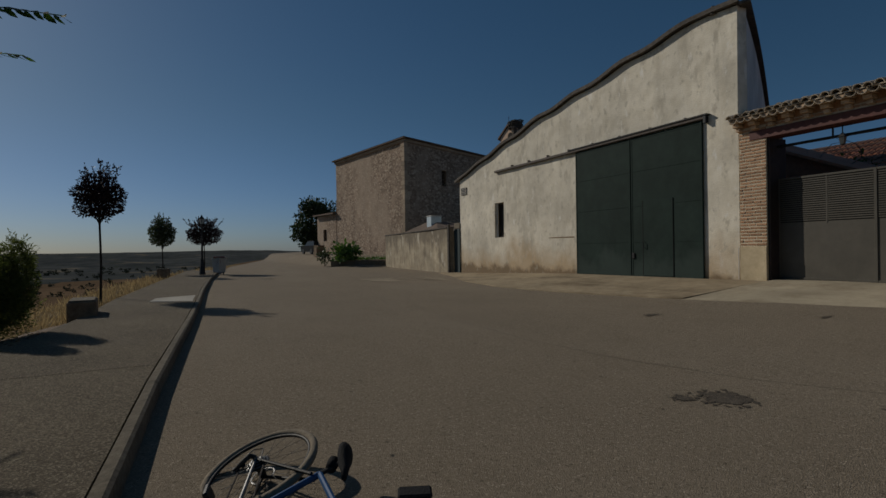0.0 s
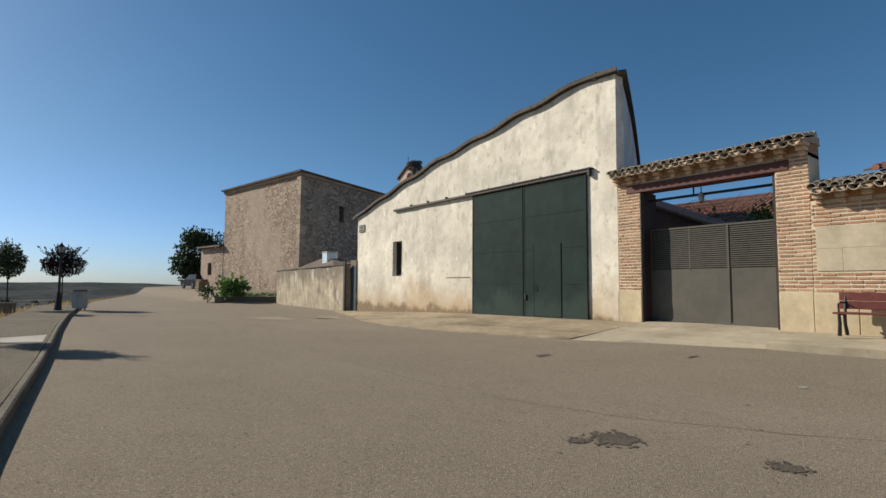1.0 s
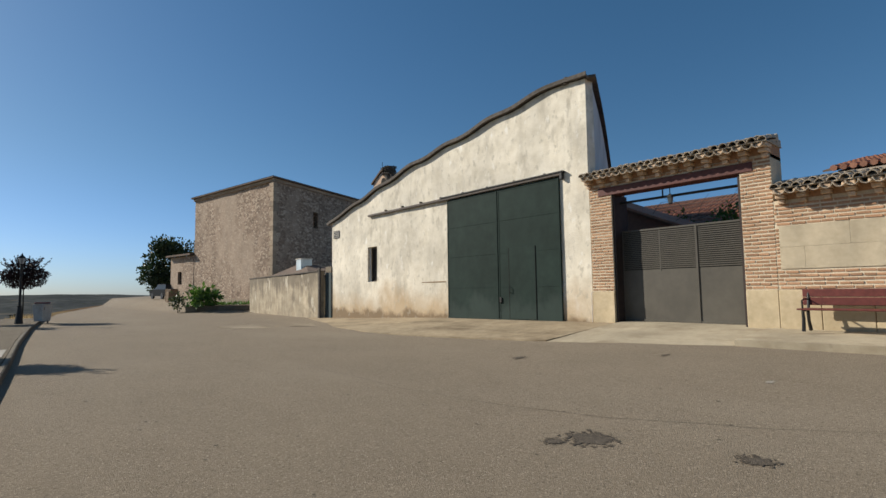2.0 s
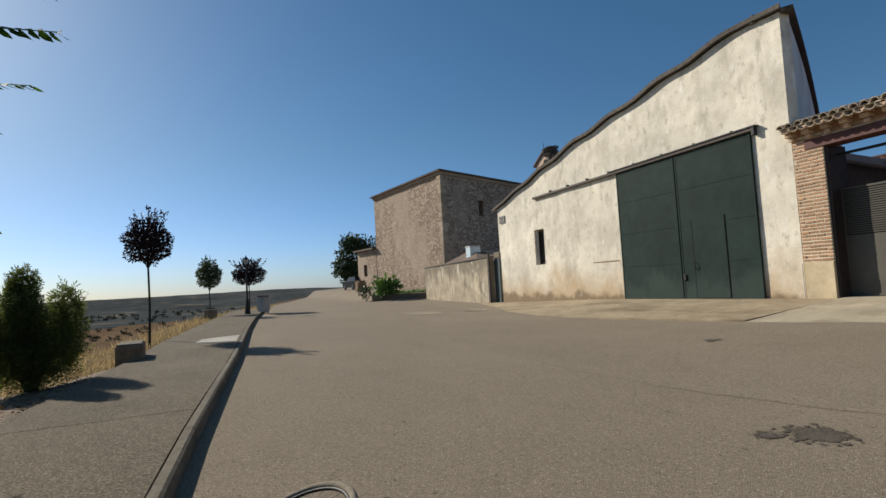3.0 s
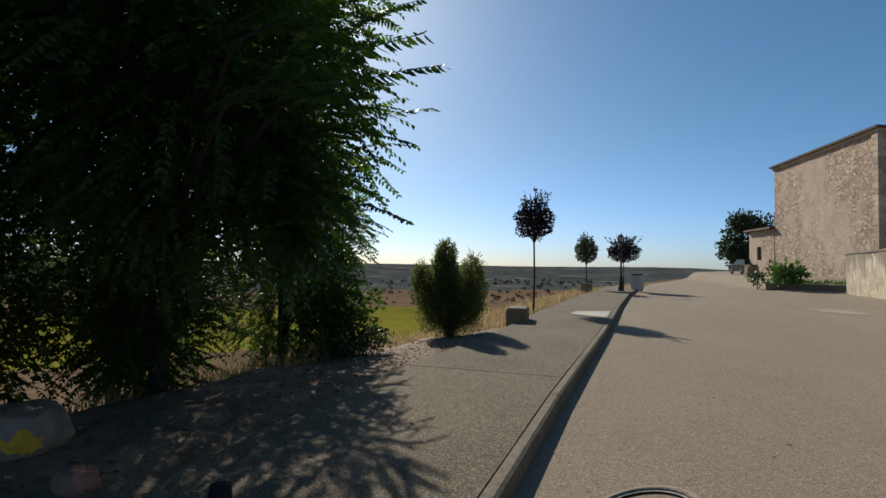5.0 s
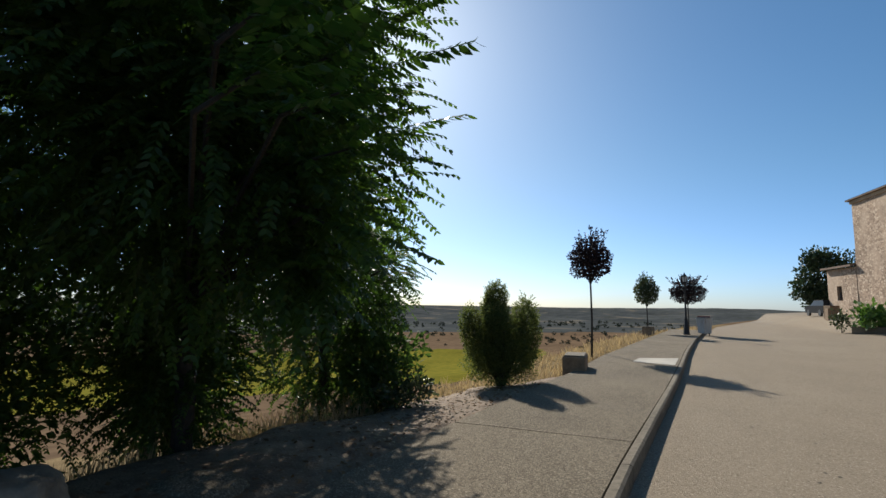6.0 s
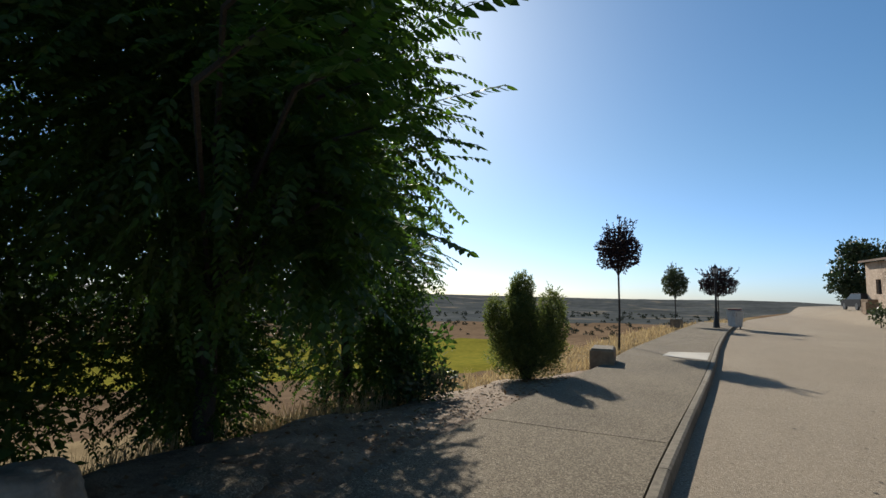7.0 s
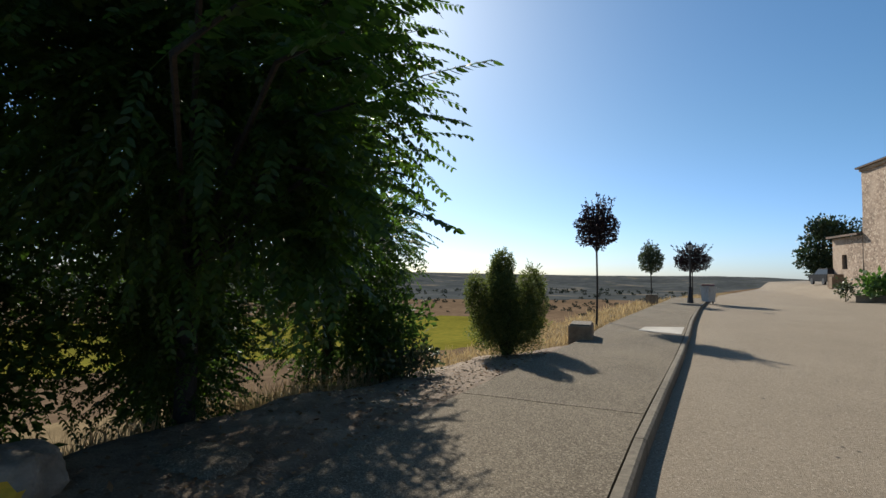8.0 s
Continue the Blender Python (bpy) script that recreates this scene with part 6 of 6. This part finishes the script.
for x, w, z in ((0.150, 0.018, 0.51), (0.158, 0.045, 0.512), (0.18, 0.065, 0.512), (0.23, 0.068, 0.507), (0.29, 0.044, 0.50), (0.36, 0.027, 0.498), (0.42, 0.018, 0.49)):
    rows.append([bm.verts.new((x, w * math.cos(a), z + min(1.0, w / 0.05) * (0.036 if math.sin(a) > 0 else 0.042) * math.sin(a))) for a in np.linspace(0, 2 * math.pi, 12, endpoint=False)])
for r0, r1 in zip(rows, rows[1:]):
    for j in range(12):
        bm.faces.new((r0[j], r0[(j + 1) % 12], r1[(j + 1) % 12], r1[j]))
bm.faces.new(rows[0])
bm.faces.new(rows[-1][::-1])
part("saddle", bm, M_NYLON, bike, smooth=True)
part("saddle_bag", tube([(0.20, 0, 0.43), (0.23, 0, 0.44), (0.29, 0, 0.42)], [0.02, 0.035, 0.03], 9), M_NYLON, bike, smooth=True)
crank = part("chainring", ring((bb.x, -0.045, bb.z), 0.085, 0.008, 32, 5, 0.3), M_STEEL, bike)
part("crank_arm", tube([bb + Vector((0, -0.055, 0)), bb + Vector((-0.12, -0.065, -0.12))], [0.016, 0.012], 7), M_DARK, crank)
part("crank_arm", tube([bb + Vector((0, 0.055, 0)), bb + Vector((0.12, 0.065, 0.12))], [0.016, 0.012], 7), M_DARK, crank)
part("pedal", box((bb.x - 0.17, -0.16, bb.z - 0.135), (bb.x - 0.08, -0.07, bb.z - 0.11), 0.006), M_BLACK, crank)
part("pedal", box((bb.x + 0.08, 0.07, bb.z + 0.11), (bb.x + 0.17, 0.16, bb.z + 0.135), 0.006), M_BLACK, crank)
part("chain", tube([(0, -0.045, 0.05), (bb.x, -0.045, bb.z + 0.085)], 0.005, 5), M_RUST, bike)
part("chain", tube([(0.03, -0.045, -0.10), (bb.x, -0.045, bb.z - 0.085)], 0.005, 5), M_RUST, bike)
der = part("derailleur", tube([(-0.005, -0.07, 0.0), (-0.015, -0.085, -0.03), (0.01, -0.08, -0.065), (0.03, -0.06, -0.12)], [0.012, 0.017, 0.014, 0.009], 8), M_DARK, bike)
part("cage_plate", box((0.008, -0.066, -0.135), (0.034, -0.058, -0.06), 0.003), M_DARK, der)
part("barrel_adjuster", tube([(-0.02, -0.08, -0.03), (-0.055, -0.078, -0.045)], [0.007, 0.005], 6), M_STEEL, der)
part("cable", tube([(-0.055, -0.078, -0.045), (-0.09, -0.075, -0.02), (-0.07, -0.07, 0.04), (0.05, -0.065, 0.03)], 0.0035, 5), M_BLACK, der)
part("jockey_wheel", ring((0.03, -0.05, -0.06), 0.018, 0.006, 14, 5, 0.6), M_DARK, der)
part("axle_nut", tube([(0, -0.075, 0), (0, -0.06, 0)], [0.010, 0.014], 6), M_STEEL, rear)
part("jockey_wheel", ring((0.02, -0.05, -0.12), 0.02, 0.006, 14, 5, 0.6), M_DARK, der)
part("stem", tube([(0.85, 0, 0.53), (0.93, 0, 0.55)], 0.016, 8), M_DARK, bike)
part("handlebar", tube([(0.93, -0.2, 0.55), (0.93, 0.2, 0.55)], 0.015, 8), M_DARK, bike)
for s in (-1, 1):
    part("drop", tube([(0.93, 0.2 * s, 0.55), (1.0, 0.205 * s, 0.55), (1.04, 0.21 * s, 0.49), (1.0, 0.215 * s, 0.42), (0.90, 0.22 * s, 0.41)], 0.016, 8), M_BLACK, bike)
    hood = part("hood", tube([(0.98, 0.205 * s, 0.555), (1.03, 0.205 * s, 0.575), (1.06, 0.205 * s, 0.62), (1.065, 0.205 * s, 0.65)], [0.018, 0.022, 0.021, 0.012], 9), M_BLACK, bike, smooth=True)
    part("brake_lever", tube([(1.06, 0.205 * s, 0.60), (1.085, 0.205 * s, 0.53), (1.07, 0.205 * s, 0.45)], [0.009, 0.007, 0.005], 6), M_DARK, hood)
part("bottle", tube([bb + Vector((0.14, 0, 0.13)), bb + Vector((0.29, 0, 0.27)), bb + Vector((0.32, 0, 0.30))], [0.036, 0.036, 0.018], 10), M_BLACK, bike)

# small black pouch on the road beside the saddle
pouch = thing("pouch", (0.89, 1.96, 0.0), "small black nylon pouch lying on the road", "bag", turn=-22)
bm = box((-0.08, -0.05, 0.004), (0.08, 0.05, 0.11), 0.022)
for v in bm.verts:
    v.co.x *= 1.0 + 1.2 * (v.co.z - 0.05)
part("body", bm, M_NYLON, pouch, smooth=True)
part("flap", box((-0.085, -0.054, 0.095), (0.085, 0.054, 0.118), 0.01), M_NYLON, pouch)

# rucksack on the pavement
sack = thing("backpack", (-1.16, 1.36, 0.135), "black backpack standing upright on the pavement", "backpack")
bm = bmesh.new()
bmesh.ops.create_icosphere(bm, subdivisions=3, radius=1)
for v in bm.verts:
    q = v.co
    m = max(abs(q.x), abs(q.y), abs(q.z))
    q = q * (0.5 + 0.5 / m)
    v.co = Vector((q.x * 0.135, q.y * 0.085, q.z * 0.17 + 0.17)) * (1 + 0.04 * noise.noise(q * 3))
part("body", bm, M_NYLON, sack, smooth=True)
part("rolled_top", tube([(0, 0, 0.30), (0, 0, 0.40), (0, 0, 0.46)], [0.06, 0.042, 0.036], 10), M_NYLON, sack, smooth=True)
part("strap", tube([(-0.05, -0.09, 0.30), (-0.07, -0.13, 0.18), (-0.06, -0.09, 0.05)], 0.012, 6), M_DARK, sack)

# ---- bricks, last ----
brick_meshes = {}


def brick_mesh(ln):
    key = round(ln, 2)
    if key not in brick_meshes:
        bm = box((-0.012, -ln / 2, 0), (0.05, ln / 2, 0.048), 0.004)
        me = bpy.data.meshes.new("brick")
        bmesh.ops.recalc_face_normals(bm, faces=bm.faces)
        bm.to_mesh(me)
        bm.free()
        me.materials.append(M_BRICK)
        brick_meshes[key] = me
    return brick_meshes[key]


for x, y0, y1, z in BRICKS:
    owner, base = (brick_wall, bw) if y0 < 3.495 else (gateway, gw)
    dy = rng.uniform(-0.004, 0.004)
    piece("brick", brick_mesh(y1 - y0), owner, pose(x - base.x + rng.uniform(-0.006, 0.006), (y0 + y1) / 2 + dy - base.y, z + rng.uniform(-0.004, 0.004), rng.uniform(-2, 2), 0, 0))
